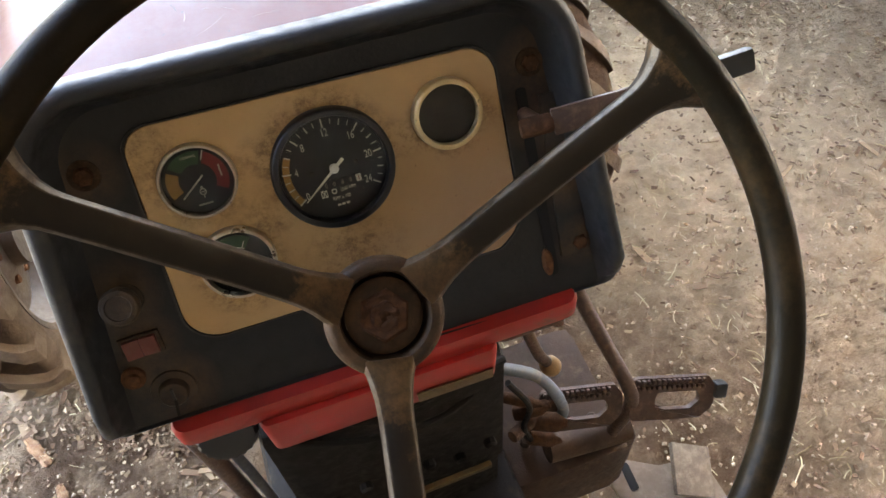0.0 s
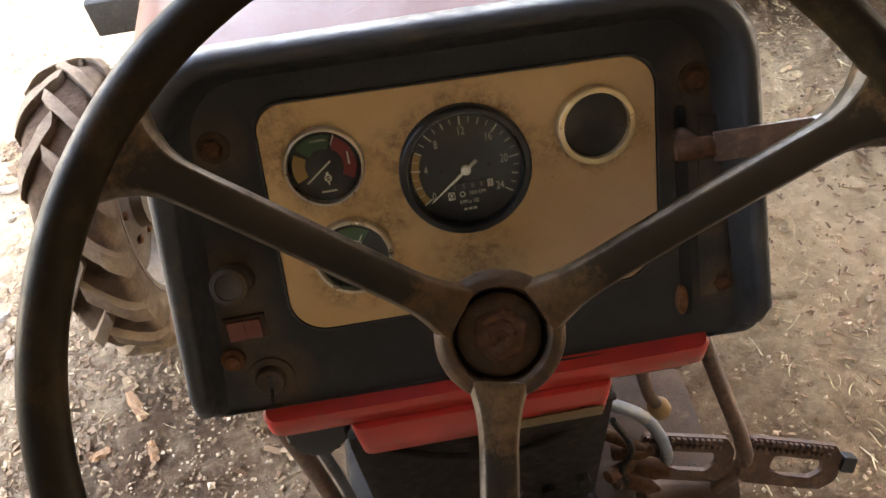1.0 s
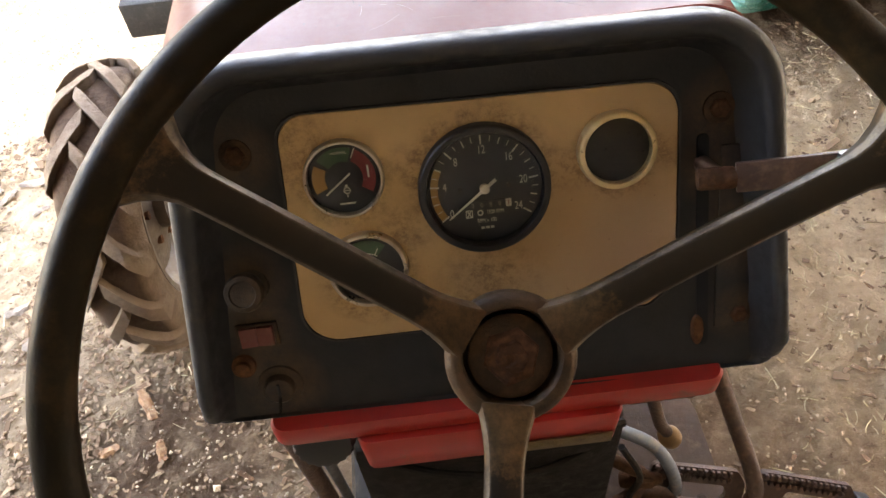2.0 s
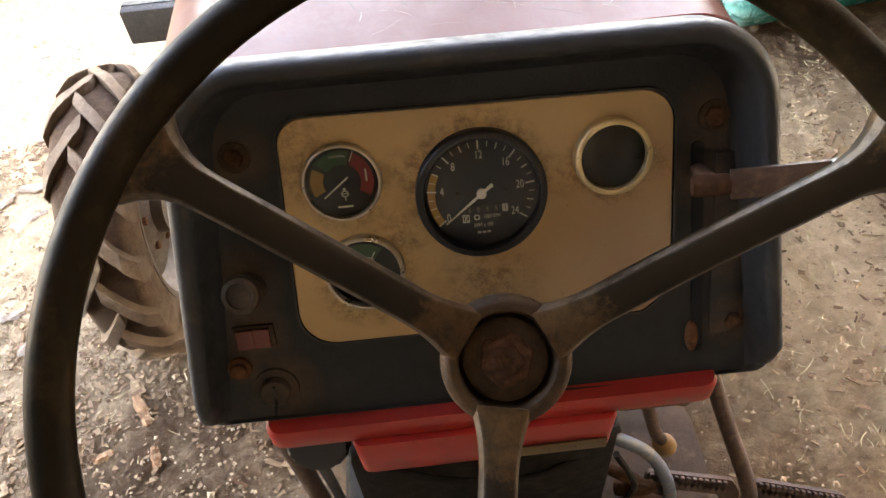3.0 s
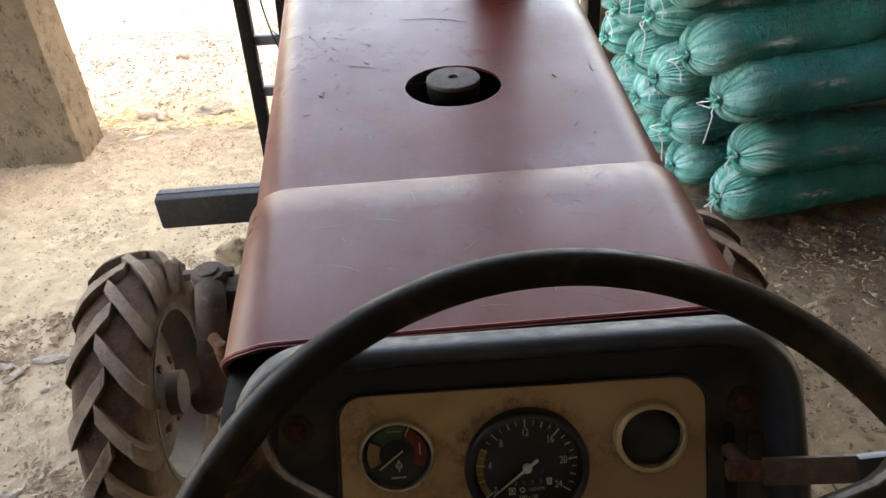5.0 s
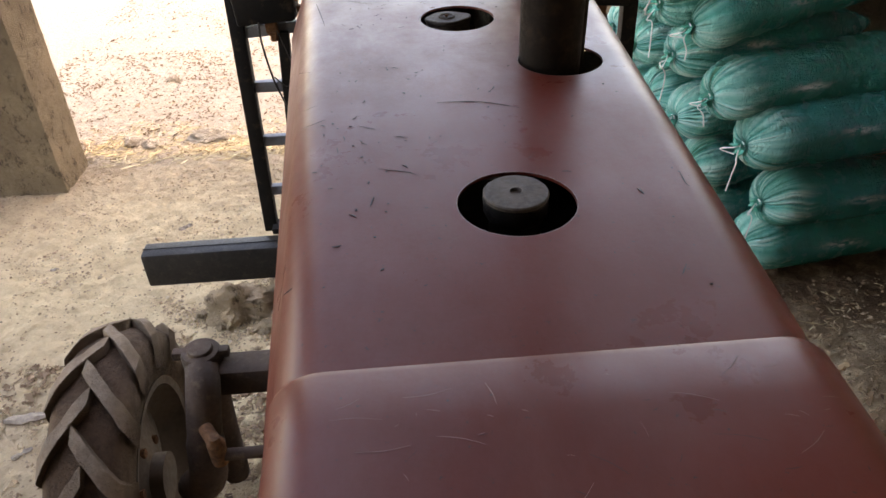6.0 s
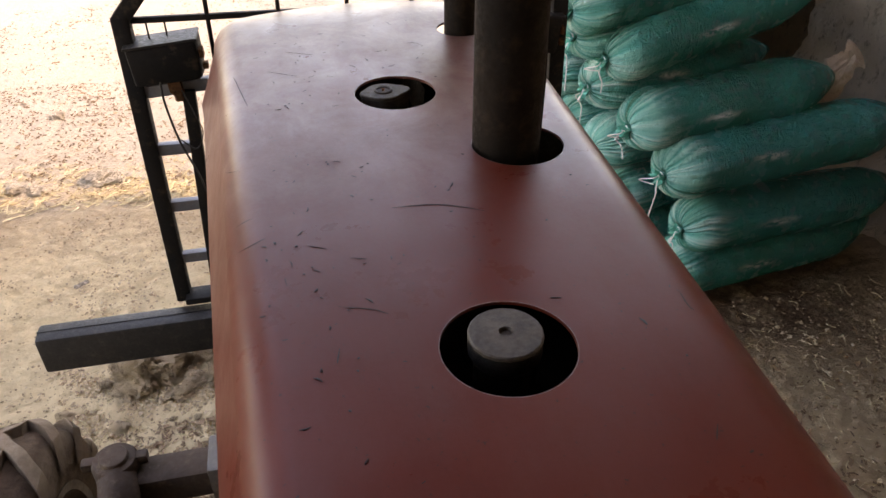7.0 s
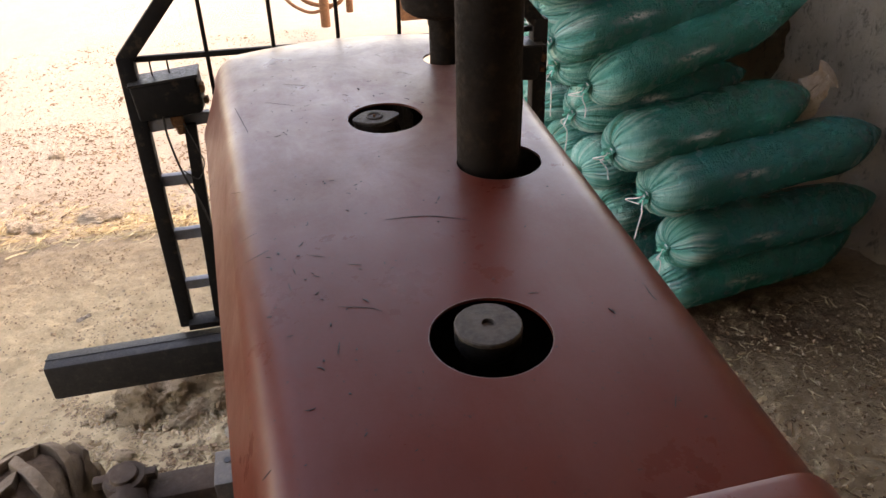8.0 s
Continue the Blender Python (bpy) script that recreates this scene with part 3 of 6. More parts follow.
# the wall's unseen height is added to block the sun up to the doorway
rough_wall("wall_right", (RIGHT_X, 1.1), (RIGHT_X, 4.20), -0.5, 6.9, 0.3, MUD, "rough brown mud-plastered wall behind the sacks, raised out of view to block sun", 0.05, 0.03, 0.028)
rough_wall("wall_right_end", (RIGHT_X, 4.202), (RIGHT_X, WALL_Y), -0.5, 1.55, 0.3, MUD, "low end of the mud-plastered wall")
# unseen rear wall, with a doorway added to let light onto the floor
rough_wall("wall_right_rear", (RIGHT_X, BACK_Y), (RIGHT_X, 0.40), -0.5, 3.3, 0.3, DIM_MUD, "rough brown mud-plastered wall behind the tractor, unseen, added to block light", 0.02, 0.2)
rough_wall("wall_right_lintel", (RIGHT_X, 0.40), (RIGHT_X, 1.1), 1.9, 3.3, 0.3, MUD, "rough brown mud plaster over an unseen side doorway added for light", 0.02, 0.2)
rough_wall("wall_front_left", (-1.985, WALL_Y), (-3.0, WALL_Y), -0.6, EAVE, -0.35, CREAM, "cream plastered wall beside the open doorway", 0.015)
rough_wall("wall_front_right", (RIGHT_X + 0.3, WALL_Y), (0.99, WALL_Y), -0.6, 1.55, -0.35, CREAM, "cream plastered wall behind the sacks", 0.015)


# unseen walls added to keep light off the dashboard and near floor
rough_wall("wall_back", (RIGHT_X + 2.0, BACK_Y), (-2.2, BACK_Y), -0.5, EAVE, 0.3, DIM_MUD, "plain brown mud-plastered back wall, unseen, added to block light", 0.02, 0.2)
rough_wall("wall_left", (-2.0, 0.4), (-2.0, BACK_Y), -0.5, EAVE, 0.3, DIM_MUD, "plain brown mud-plastered side wall, unseen, added to block light", 0.02, 0.2)



def build_roof(name, x0, x1, y0, y1):
    bm = bmesh.new()
    xs = np.arange(x0, x1, 0.04)
    top = [[Vector((x, y, EAVE + 0.02 + 0.012 * math.sin(x * 80))) for x in xs] for y in (y0, y1)]
    rings(bm, [t + [p - Vector((0, 0, 0.01)) for p in t[::-1]] for t in top])
    return thing(name, bm, ROOF, "rusty corrugated roof sheets over the shed, unseen, laid out to shape light", "ceiling", kind="structure")


# unseen sheets, sized to block sky light and darken the bonnet's reflections
build_roof("ceiling_1", -0.35, 0.948, BACK_Y - 0.2, WALL_Y - 0.1)
build_roof("ceiling_2", 0.95, RIGHT_X + 4.2, BACK_Y - 0.2, 1.13)
build_roof("ceiling_3", 0.95, RIGHT_X - 0.02, 1.1315, WALL_Y - 0.1)
build_roof("ceiling_4", -2.6, -0.352, BACK_Y - 0.2, 2.0)



# ---- tractor ----
tractor = holder("tractor", (0, 1.1, 0), "old red farm tractor with dusty bonnet, parked in an earth-floored shed", "tractor")
TOP_Z, REAR_Y, CREASE_Y, NOSE_Y = 1.402, 0.60, 0.842, 2.215
AXIS_X = -0.012


def hood_section(y, lift=0.0, grow=0.0):
    """One cross-section of the bonnet, from its left foot over the top to its right foot."""
    half = 0.237 + 0.05 * (y - CREASE_Y) + grow
    nose = max(0.0, (y - 2.08) / 0.14)
    z = TOP_Z + lift - 0.018 * nose ** 2 + 0.012 * max(0.0, (CREASE_Y - y) / 0.25)
    half -= 0.012 * nose ** 2
    r = 0.052
    flare = 0.032 + 0.009 * (y - 1.07) - 0.035 * max(0.0, 0.9 - y)
    pts = [(-half - flare + 0.006, 1.245), (-half - flare, 1.248), (-half - flare * 0.5, (1.248 + z - r) / 2), (-half - 0.001, z - r)]
    for k in range(1, 9):
        a = math.pi * (1 - k / 16)
        pts.append((-half + r + r * math.cos(a), z - r + r * math.sin(a)))
    n_side = len(pts)
    for k in range(1, 12):
        u = -1 + k / 6
        pts.append(((half - r) * u, z))
    right = [(-x, zz) for x, zz in pts[:n_side][::-1]]
    return [Vector((AXIS_X + x, y, zz)) for x, zz in pts + right]


def shell(bm, sections, thick=0.003):
    """An open sheet-metal skin of the sections, with its thickness."""
    loops = []
    for i, s in enumerate(sections):
        c = sum(s, Vector()) / len(s)
        loops.append(s + [p + (Vector((c.x, p.y, c.z - 0.1)) - p).normalized() * thick for p in s[::-1]])
    return rings(bm, loops)


HOLES = [((-0.005, 1.0785), 0.0645, 0.0645), ((-0.012, 1.681), 0.0640, 0.0660), ((0.124, 1.468), 0.0640, 0.0620), ((0.160, 1.955), 0.046, 0.046)]


def flat_top(name, y0, y1, holes, parent, label):
    """Bonnet skin with true round holes: a triangulated sheet between the section lines and the hole rims."""
    bm = bmesh.new()
    ys = [y0 + (y1 - y0) * i / 26 for i in range(27)]
    rows = [hood_section(y) for y in ys]
    if y1 > 2.1:
        for row, y in zip(rows, ys):
            k = max(0.0, (y - 2.0) / (y1 - 2.0))
            for p in row:
                p.y -= 0.055 * k * ((p.x - AXIS_X) / 0.25) ** 2
    grid = [[bm.verts.new(p) for p in row] for row in rows]
    for a, b in zip(grid, grid[1:]):
        for i in range(len(a) - 1):
            bm.faces.new((a[i], a[i + 1], b[i + 1], b[i]))
    ob = part(name, bm, RED, parent, label, smooth=50)
    mod = ob.modifiers.new("sheet", "SOLIDIFY")
    mod.thickness, mod.offset = 0.004, -1
    cutters = []
    for (cx, cy), rx, ry in holes:
        cut = bmesh.new()
        lathe(cut, [(1.0, TOP_Z - 0.1), (1.0, TOP_Z + 0.1)], Matrix.Translation((cx, cy, 0)) @ Matrix.Diagonal((rx, ry, 1, 1)), 56)
        cutters.append(new("cutter", mesh_of("cutter", cut, RED)))
        mod = ob.modifiers.new("hole", "BOOLEAN")
        mod.operation, mod.solver, mod.object = "DIFFERENCE", "EXACT", cutters[-1]
    me = bpy.data.meshes.new_from_object(ob.evaluated_get(bpy.context.evaluated_depsgraph_get()))
    ob.modifiers.clear()
    ob.data = me
    me.set_sharp_from_angle(angle=radians(40))
    for cut in cutters:
        bpy.data.objects.remove(cut)
    return ob


bonnet = flat_top("bonnet", CREASE_Y - 0.012, NOSE_Y, HOLES, tractor, "dusty scratched red bonnet with round cut-outs")
bm = bmesh.new()
secs = [hood_section(y, 0.005, 0.004) for y in (REAR_Y, 0.66, 0.72, 0.78, CREASE_Y - 0.008)] + [hood_section(CREASE_Y, 0.0025, 0.003)]
for sec, k in zip(secs, (1.0, 0.75, 0.5, 0.25, 0.0, 0.0)):
    for p in sec:
        p.y += k * (0.60 * max(0.0, TOP_Z + 0.012 - p.z) - 0.016)
shell(bm, secs, 0.004)
cowl = part("cowl", bm, RED, tractor, "red rear cowl sheet lapped over the bonnet")
bm = bmesh.new()
tube(bm, [p + Vector((0, 0.004, -0.0010)) for p in secs[0]], 0.0026, 8)
part("rolled_edge", bm, RED_EDGE, cowl, "bright red rolled rear edge")
# dark block added to keep the gap between cowl and dashboard black
bm = bmesh.new()
box(bm, (AXIS_X, 0.64, 1.29), (0.46, 0.18, 0.16), bevel=0.02)
part("bulkhead", bm, GREASE, tractor, "dark filler block added behind the dashboard")

# bare metal rims of the cut-outs
for (cx, cy), rx, ry in HOLES:
    bm = bmesh.new()
    ring = [Vector((cx + (rx + 0.0006) * math.cos(2 * math.pi * i / 64), cy + (ry + 0.0006) * math.sin(2 * math.pi * i / 64), TOP_Z - 0.0006)) for i in range(64)]
    loops = []
    for i, p in enumerate(ring):
        out = Vector((math.cos(2 * math.pi * i / 64), math.sin(2 * math.pi * i / 64), 0))
        loops.append([p + (out * math.cos(b) + Vector((0, 0, math.sin(b)))) * 0.0007 for b in (2 * math.pi * k / 6 for k in range(6))])
    rings(bm, loops, True, False, True)
    part("hole_rim", bm, RIM_BARE, bonnet, "bare worn metal edge")

# scratches and chips in the bonnet's paint
SCRATCH = plain("bare_scratch", (0.020, 0.009, 0.007), 0.8)
PALE_SCRATCH = plain("pale_scratch", (0.20, 0.085, 0.070), 0.6)
SCRATCHES = [[(-0.072, 1.34), (-0.042, 1.339), (-0.013, 1.334), (0.015, 1.321), (0.036, 1.308)],
             [(-0.154, 1.169), (-0.128, 1.16), (-0.117, 1.155), (-0.107, 1.147)],
             [(-0.252, 1.285), (-0.241, 1.293), (-0.228, 1.303), (-0.222, 1.307)],
             [(-0.254, 1.337), (-0.245, 1.346), (-0.236, 1.352)],
             [(-0.159, 1.108), (-0.163, 1.089)],
             [(0.136, 0.95), (0.127, 0.935)],
             [(-0.111, 1.428), (-0.105, 1.423)],
             [(-0.085, 1.226), (-0.08, 1.228)],
             [(-0.175, 1.236), (-0.167, 1.231)]]
MORE_SCRATCHES = [[(0.045, 1.895), (0.058, 1.894), (0.072, 1.873)],
             [(-0.085, 1.043), (-0.085, 1.04)],
             [(-0.204, 1.228), (-0.202, 1.213)],
             [(-0.177, 1.282), (-0.157, 1.272)],
             [(-0.133, 1.249), (-0.116, 1.243)],
             [(0.188, 1.12), (0.186, 1.096), (0.188, 1.087)],
             [(-0.243, 0.946), (-0.235, 0.956)],
             [(-0.263, 1.799), (-0.241, 1.678)],
             [(-0.174, 1.896), (-0.127, 1.872)],
             [(-0.209, 1.81), (-0.16, 1.779)],
             [(-0.269, 1.47), (-0.252, 1.472)],
             [(-0.111, 1.877), (-0.105, 1.881)],
             [(-0.113, 1.77), (-0.103, 1.765)],
             [(0.026, 2.02), (0.032, 2.003)]]


def scratch(points, w, on_cowl=False, pale=False):
    pts = spline([(x, y, TOP_Z + 0.0006 + (0.005 + 0.048 * (CREASE_Y - y) if on_cowl else 0.0)) for x, y in points], 6)
    q = bmesh.new()
    tube(q, pts, [w * (0.25 + 0.75 * math.sin(math.pi * (i + 0.5) / len(pts)) * (0.7 + 0.5 * noise.noise(p * 90))) for i, p in enumerate(pts)], 5, 0.35)
    part("scratch", q, PALE_SCRATCH if pale else SCRATCH, cowl if on_cowl else bonnet)


for i, line in enumerate(SCRATCHES + MORE_SCRATCHES):
    scratch(line, 0.0009 if i else 0.0012)
rnd = random.Random(5)
for i in range(80):
    x, y = rnd.uniform(-0.21, 0.19), rnd.uniform(0.9, 2.05)
    if any(math.hypot(x - h[0][0], y - h[0][1]) < 0.08 for h in HOLES):
        continue
    a, ln = rnd.uniform(0, 3.14), rnd.choice((0.0015, 0.0015, 0.002, 0.002, 0.003, 0.006))
    d = (ln * math.cos(a), ln * math.sin(a))
    scratch([(x - d[0], y - d[1]), (x + 0.1 * d[1], y - 0.1 * d[0]), (x + d[0], y + d[1])], rnd.uniform(0.0008, 0.0017))

for i in range(60):
    x, y = rnd.gauss(-0.17, 0.04), rnd.uniform(1.0, 2.0)
    if not -0.235 < x < -0.05:
        continue
    a, ln = rnd.uniform(0, 3.14), rnd.choice((0.0015, 0.002, 0.003, 0.005))
    d = (ln * math.cos(a), ln * math.sin(a))
    scratch([(x - d[0], y - d[1]), (x + 0.2 * d[1], y - 0.2 * d[0]), (x + d[0], y + d[1])], rnd.uniform(0.0009, 0.0018))
for i in range(60):
    x, y = rnd.uniform(-0.18, 0.18), rnd.uniform(0.61, 0.82)
    a, ln = rnd.uniform(0, 3.14), rnd.choice((0.003, 0.006, 0.012, 0.02))
    d = (ln * math.cos(a), 0.6 * ln * math.sin(a))
    scratch([(x - d[0], y - d[1]), (x + 0.1 * d[1], y - 0.1 * d[0]), (x + d[0], y + d[1])], rnd.uniform(0.00022, 0.0004), True, rnd.random() < 0.5)

# nose grille behind the bonnet's front edge
bm = bmesh.new()
box(bm, (AXIS_X, 2.08, 1.16), (0.40, 0.03, 0.36), bevel=0.008)
grille = part("front_grille", bm, IRON, tractor, "dark front grille")
for i in range(9):
    bm = bmesh.new()
    box(bm, (AXIS_X, 2.102, 1.02 + 0.035 * i), (0.38, 0.012, 0.012), bevel=0.003)
    part("grille_slat", bm, IRON, grille)

# fuel tank under the first hole with its cap
bm = bmesh.new()
box(bm, (AXIS_X, 1.0, 1.27), (0.34, 0.5, 0.14), bevel=0.03)
part("fuel_tank", bm, SOOT, tractor, "black fuel tank under the bonnet")
bm = bmesh.new()
lathe(bm, [(0.0345, 1.401), (0.0365, 1.402), (0.0365, 1.4055), (0.035, 1.407), (0.007, 1.408), (0.0055, 1.404), (0.001, 1.404)], Matrix.Translation((-0.004, 1.092, 0)), 18)
fuel_cap = part("fuel_cap", bm, ALU, tractor, "dull grey fuel filler cap with a vent hole", smooth=30)
bm = bmesh.new()
lathe(bm, [(0.03, 1.33), (0.03, 1.375), (0.034, 1.38), (0.0363, 1.385), (0.0363, 1.4015), (0.02, 1.402)], Matrix.Translation((-0.004, 1.092, 0)), 18)
part("cap_skirt", bm, GREASE, fuel_cap, "black greasy cap skirt", smooth=30)

# radiator below the second hole with its cap
bm = bmesh.new()
box(bm, (AXIS_X, 1.74, 1.22), (0.36, 0.16, 0.2), bevel=0.02)
part("radiator", bm, SOOT, tractor, "black radiator tank under the bonnet")
bm = bmesh.new()
cap_m = Matrix.Translation((-0.030, 1.690, 0))
out = []
for i in range(64):
    a = 2 * math.pi * i / 64
    r = 0.030 + 0.014 * max(0.0, math.cos(a - 0.1)) ** 10 + 0.008 * max(0.0, math.cos(a - 0.1 - math.pi)) ** 12
    out.append(Vector((r * math.cos(a), r * math.sin(a))))
prism(bm, out, [(1.36, -0.004), (1.395, -0.002), (1.397, 0), (1.401, 0), (1.402, -0.001)], cap_m)
lathe(bm, [(0.0145, 1.399), (0.0145, 1.404), (0.0125, 1.405), (0.0105, 1.404), (0.010, 1.4025), (0.001, 1.4025)], cap_m, 24)
radiator_cap = part("radiator_cap", bm, ALU, tractor, "grey eared radiator cap in its cut-out")
bm = bmesh.new()
lathe(bm, [(0.0025, 1.402), (0.0025, 1.4055), (0.001, 1.406)], cap_m, 10)
part("rivet", bm, RUST, radiator_cap)

# exhaust pipe and air intake
bm = bmesh.new()
lathe(bm, [(0.036, 1.20), (0.036, 1.33), (0.046, 1.36), (0.047, 1.42), (0.0485, 2.1), (0.0485, 2.9), (0.046, 2.9), (0.045, 2.6)], Matrix.Translation((0.111, 1.482, 0)), 40)
exhaust = part("exhaust_pipe", bm, STACK, tractor, "sooty dark upright exhaust pipe")
bm = bmesh.new()
tube(bm, [(0.158, 1.50, 1.34), (0.160, 1.50, 1.48), (0.160, 1.502, 1.535)], [0.010, 0.010, 0.009], 12)
tube(bm, [(0.160, 1.502, 1.53), (0.156, 1.50, 1.555), (0.148, 1.497, 1.575)], 0.009, 12)
part("pipe_clamp", bm, STACK, exhaust)
bm = bmesh.new()
lathe(bm, [(0.030, 1.25), (0.031, 1.45), (0.031, 1.47), (0.033, 1.47), (0.034, 1.50), (0.070, 1.497), (0.083, 1.507), (0.088, 1.53), (0.088, 1.60), (0.08, 1.63), (0.03, 1.65)], Matrix.Translation((0.160, 1.958, 0)), 36)
part("air_intake", bm, STACK, tractor, "dark air intake stack with a round cap")

# dark blocks added beneath two bonnet holes so no light shows through
bm = bmesh.new()
box(bm, (0.130, 1.475, 1.285), (0.24, 0.36, 0.12), bevel=0.02)
part("exhaust_manifold", bm, GREASE, tractor, "dark block added under the exhaust hole")
bm = bmesh.new()
box(bm, (0.160, 1.955, 1.29), (0.20, 0.24, 0.10), bevel=0.02)
part("air_filter_housing", bm, GREASE, tractor, "dark block added under the intake hole")

# engine block filling the bonnet
bm = bmesh.new()
box(bm, (AXIS_X, 1.15, 0.90), (0.30, 1.2, 0.5), bevel=0.03)
box(bm, (AXIS_X, 1.1, 1.14), (0.24, 0.9, 0.1), bevel=0.02)
for k in range(5):
    box(bm, (AXIS_X - 0.16, 0.75 + 0.2 * k, 0.95), (0.03, 0.08, 0.2), bevel=0.01)
part("engine_block", bm, GREASE, tractor, "greasy black engine casting")

# ---- dashboard ----
PAN = Matrix(((1, 0, 0, 0), (0, 0.4472, -0.8944, 0.516), (0, 0.8944, 0.4472, 1.35), (0, 0, 0, 1)))
outer = rounded([(-0.207, 0.104, 0.062), (0.203, 0.098, 0.062), (0.228, -0.190, 0.014), (-0.239, -0.184, 0.014)], 10)


def divided(pts, longest=0.02):
    """Extra points along the straight runs of a pair of outlines."""
    out = []
    for (a, b), (c, d) in zip(pts, pts[1:] + pts[:1]):
        n = max(1, int((c - a).length / longest))
        out += [(a.lerp(c, i / n), b.lerp(d, i / n)) for i in range(n)]
    return out


inner = rounded([(-0.178, 0.078, 0.042), (0.176, 0.072, 0.042), (0.207, -0.188, 0.006), (-0.216, -0.182, 0.006)], 10)
bm = bmesh.new()
edge_pairs = divided([(Vector(p), Vector(q)) for p, q in zip(outer, inner)])
steps = [[PAN @ Vector((p.x * k, p.y - (d if p.y > 0.02 else 0.0), w)) for p, _ in edge_pairs] for w, k, d in ((-0.150, 1.06, 0.100), (-0.060, 1.065, 0.040), (-0.030, 1.04, 0.016), (-0.006, 1.008, 0.004))]
for f, w in ((0.0, 0.005), (0.0, 0.016), (0.04, 0.023), (0.12, 0.0275), (0.24, 0.030), (0.40, 0.0305), (0.54, 0.0285), (0.62, 0.0245), (0.68, 0.017), (0.76, 0.010), (0.88, 0.004), (1.0, 0.0)):
    ring = []
    for a, b in edge_pairs:
        low = 0.12 + 0.88 * min(1.0, max(0.0, (a.y + 0.182) / 0.022))
        ring.append(PAN @ Vector((a.x * (1 - f) + b.x * f, a.y * (1 - f) + b.y * f, w * low)))
    steps.append(ring)
rings(bm, steps, True, False)
moulding = part("moulding", bm, RUBBER, tractor, "worn black padded dashboard moulding", smooth=50)
bm = bmesh.new()
prism(bm, inner, [(-0.05, 0.003), (0.0, 0.003)], PAN)
face = part("dash_face", bm, FACE, tractor, "dirty black dashboard face", smooth=30)
bm = bmesh.new()
plate_line = rounded([(-0.1375, 0.0580, 0.020), (0.1415, 0.0510, 0.024), (0.142, -0.105, 0.03), (0.120, -0.122, 0.012), (-0.147, -0.1195, 0.027)], 8)
prism(bm, plate_line, [(0.0005, 0.0), (0.002, 0.0), (0.0028, -0.0008)], PAN)
plate = part("instrument_plate", bm, PLATE, tractor, "stained beige instrument plate", smooth=30)
bm = bmesh.new()
rings(bm, [[PAN @ Vector((p.x, p.y, h)) for p in grown(plate_line, g)] for h, g in ((0.0005, 0.0005), (0.0038, 0.0005), (0.0038, 0.0022), (0.0005, 0.0028))], True, False)
part("plate_gasket", bm, RUBBER, plate)


def dial_disc(bm, m, r, w0, w1):
    return lathe(bm, [(r, w0), (r, w1), (0.0005, w1)], m, 48)


def sector(bm, m, a0, a1, r0, r1, w, n=14):
    lo = [[m @ Vector((r * math.cos(radians(a0 + (a1 - a0) * i / n)), r * math.sin(radians(a0 + (a1 - a0) * i / n)), h)) for i in range(n + 1)] for r, h in ((r0, w), (r1, w), (r1, w - 0.0006), (r0, w - 0.0006))]
    return rings(bm, lo, False, False, True)


def stroke(bm, m, a, r0, r1, width, w):
    a = radians(a)
    d = Vector((math.cos(a), math.sin(a), 0))
    s = Vector((-d.y, d.x, 0)) * width / 2
    q = [d * r0 + s, d * r0 - s, d * r1 - s, d * r1 + s]
    return rings(bm, [[m @ (p + Vector((0, 0, h))) for p in q] for h in (w - 0.0005, w)])


def gauge(name, u, v, r, rise, bezel_mat, label, width=0.1):
    """Bezel, dial and glass of one round instrument; returns the bezel and the dial's matrix."""
    m = disc_m(PAN, u, v, 0.002)
    bm = bmesh.new()
    ri = r * (1 - width)
    lathe(bm, [(r * 1.0, 0), (r, rise * 0.6), (r * 0.985, rise * 0.9), (r * 0.955, rise), (ri * 1.02, rise), (ri, rise * 0.8), (ri, rise * 0.25)], m, 56, False)
    body = part(name, bm, bezel_mat, tractor, label, smooth=50)
    bm = bmesh.new()
    dial_disc(bm, m, ri * 1.01, 0.0, rise * 0.25)
    part("dial", bm, DIAL, body)
    bm = bmesh.new()
    lathe(bm, [(ri, rise * 0.72), (ri, rise * 0.78), (0.0005, rise * 0.80)], m, 40)
    pane = part("glass", bm, GLASS, body)
    pane.visible_shadow = False
    return body, m @ Matrix.Translation((0, 0, rise * 0.25 + 0.0008))


# engine-speed gauge
TACH_R = 0.0478
tach, dm = gauge("tachometer", 0.001, -0.0095, TACH_R, 0.011, BLACK, "black round engine-speed gauge with cream figures", 0.13)
for k in range(25):
    a = 214 - 248 * k / 24
    bm = bmesh.new()
    big = k % 4 == 0
    stroke(bm, dm, a, 0.0325 if big else (0.0338 if k % 2 == 0 else 0.0346), 0.0392 if big else 0.0385, 0.0011 if big else (0.0009 if k % 2 == 0 else 0.0005), 0.0006)
    part("tick_mark", bm, WHITE_INK, tach)
for k in range(0, 25, 4):
    a = radians(214 - 248 * k / 24)
    r = 0.0285 if k else 0.0300
    letters("figure", str(k), 0.0082, dm @ Matrix.Translation((r * math.cos(a), r * math.sin(a), 0.0003)) @ Matrix.Diagonal((0.72, 1.05, 1, 1)), tach, WHITE_INK)
bm = bmesh.new()
sector(bm, dm, 214, 214 - 248 * 6 / 24, 0.0335, 0.0388, 0.0004)
part("idle_band", bm, ORANGE_INK, tach, "orange low-speed band")
letters("caption", "RPM x 100", 0.0040, dm @ Matrix.Translation((0, -0.0245, 0.0003)) @ Matrix.Diagonal((0.8, 1.1, 1, 1)), tach, WHITE_INK)
letters("caption", "1500 RPM", 0.0038, dm @ Matrix.Translation((0.0065, -0.0183, 0.0003)) @ Matrix.Diagonal((0.8, 1.1, 1, 1)), tach, WHITE_INK)
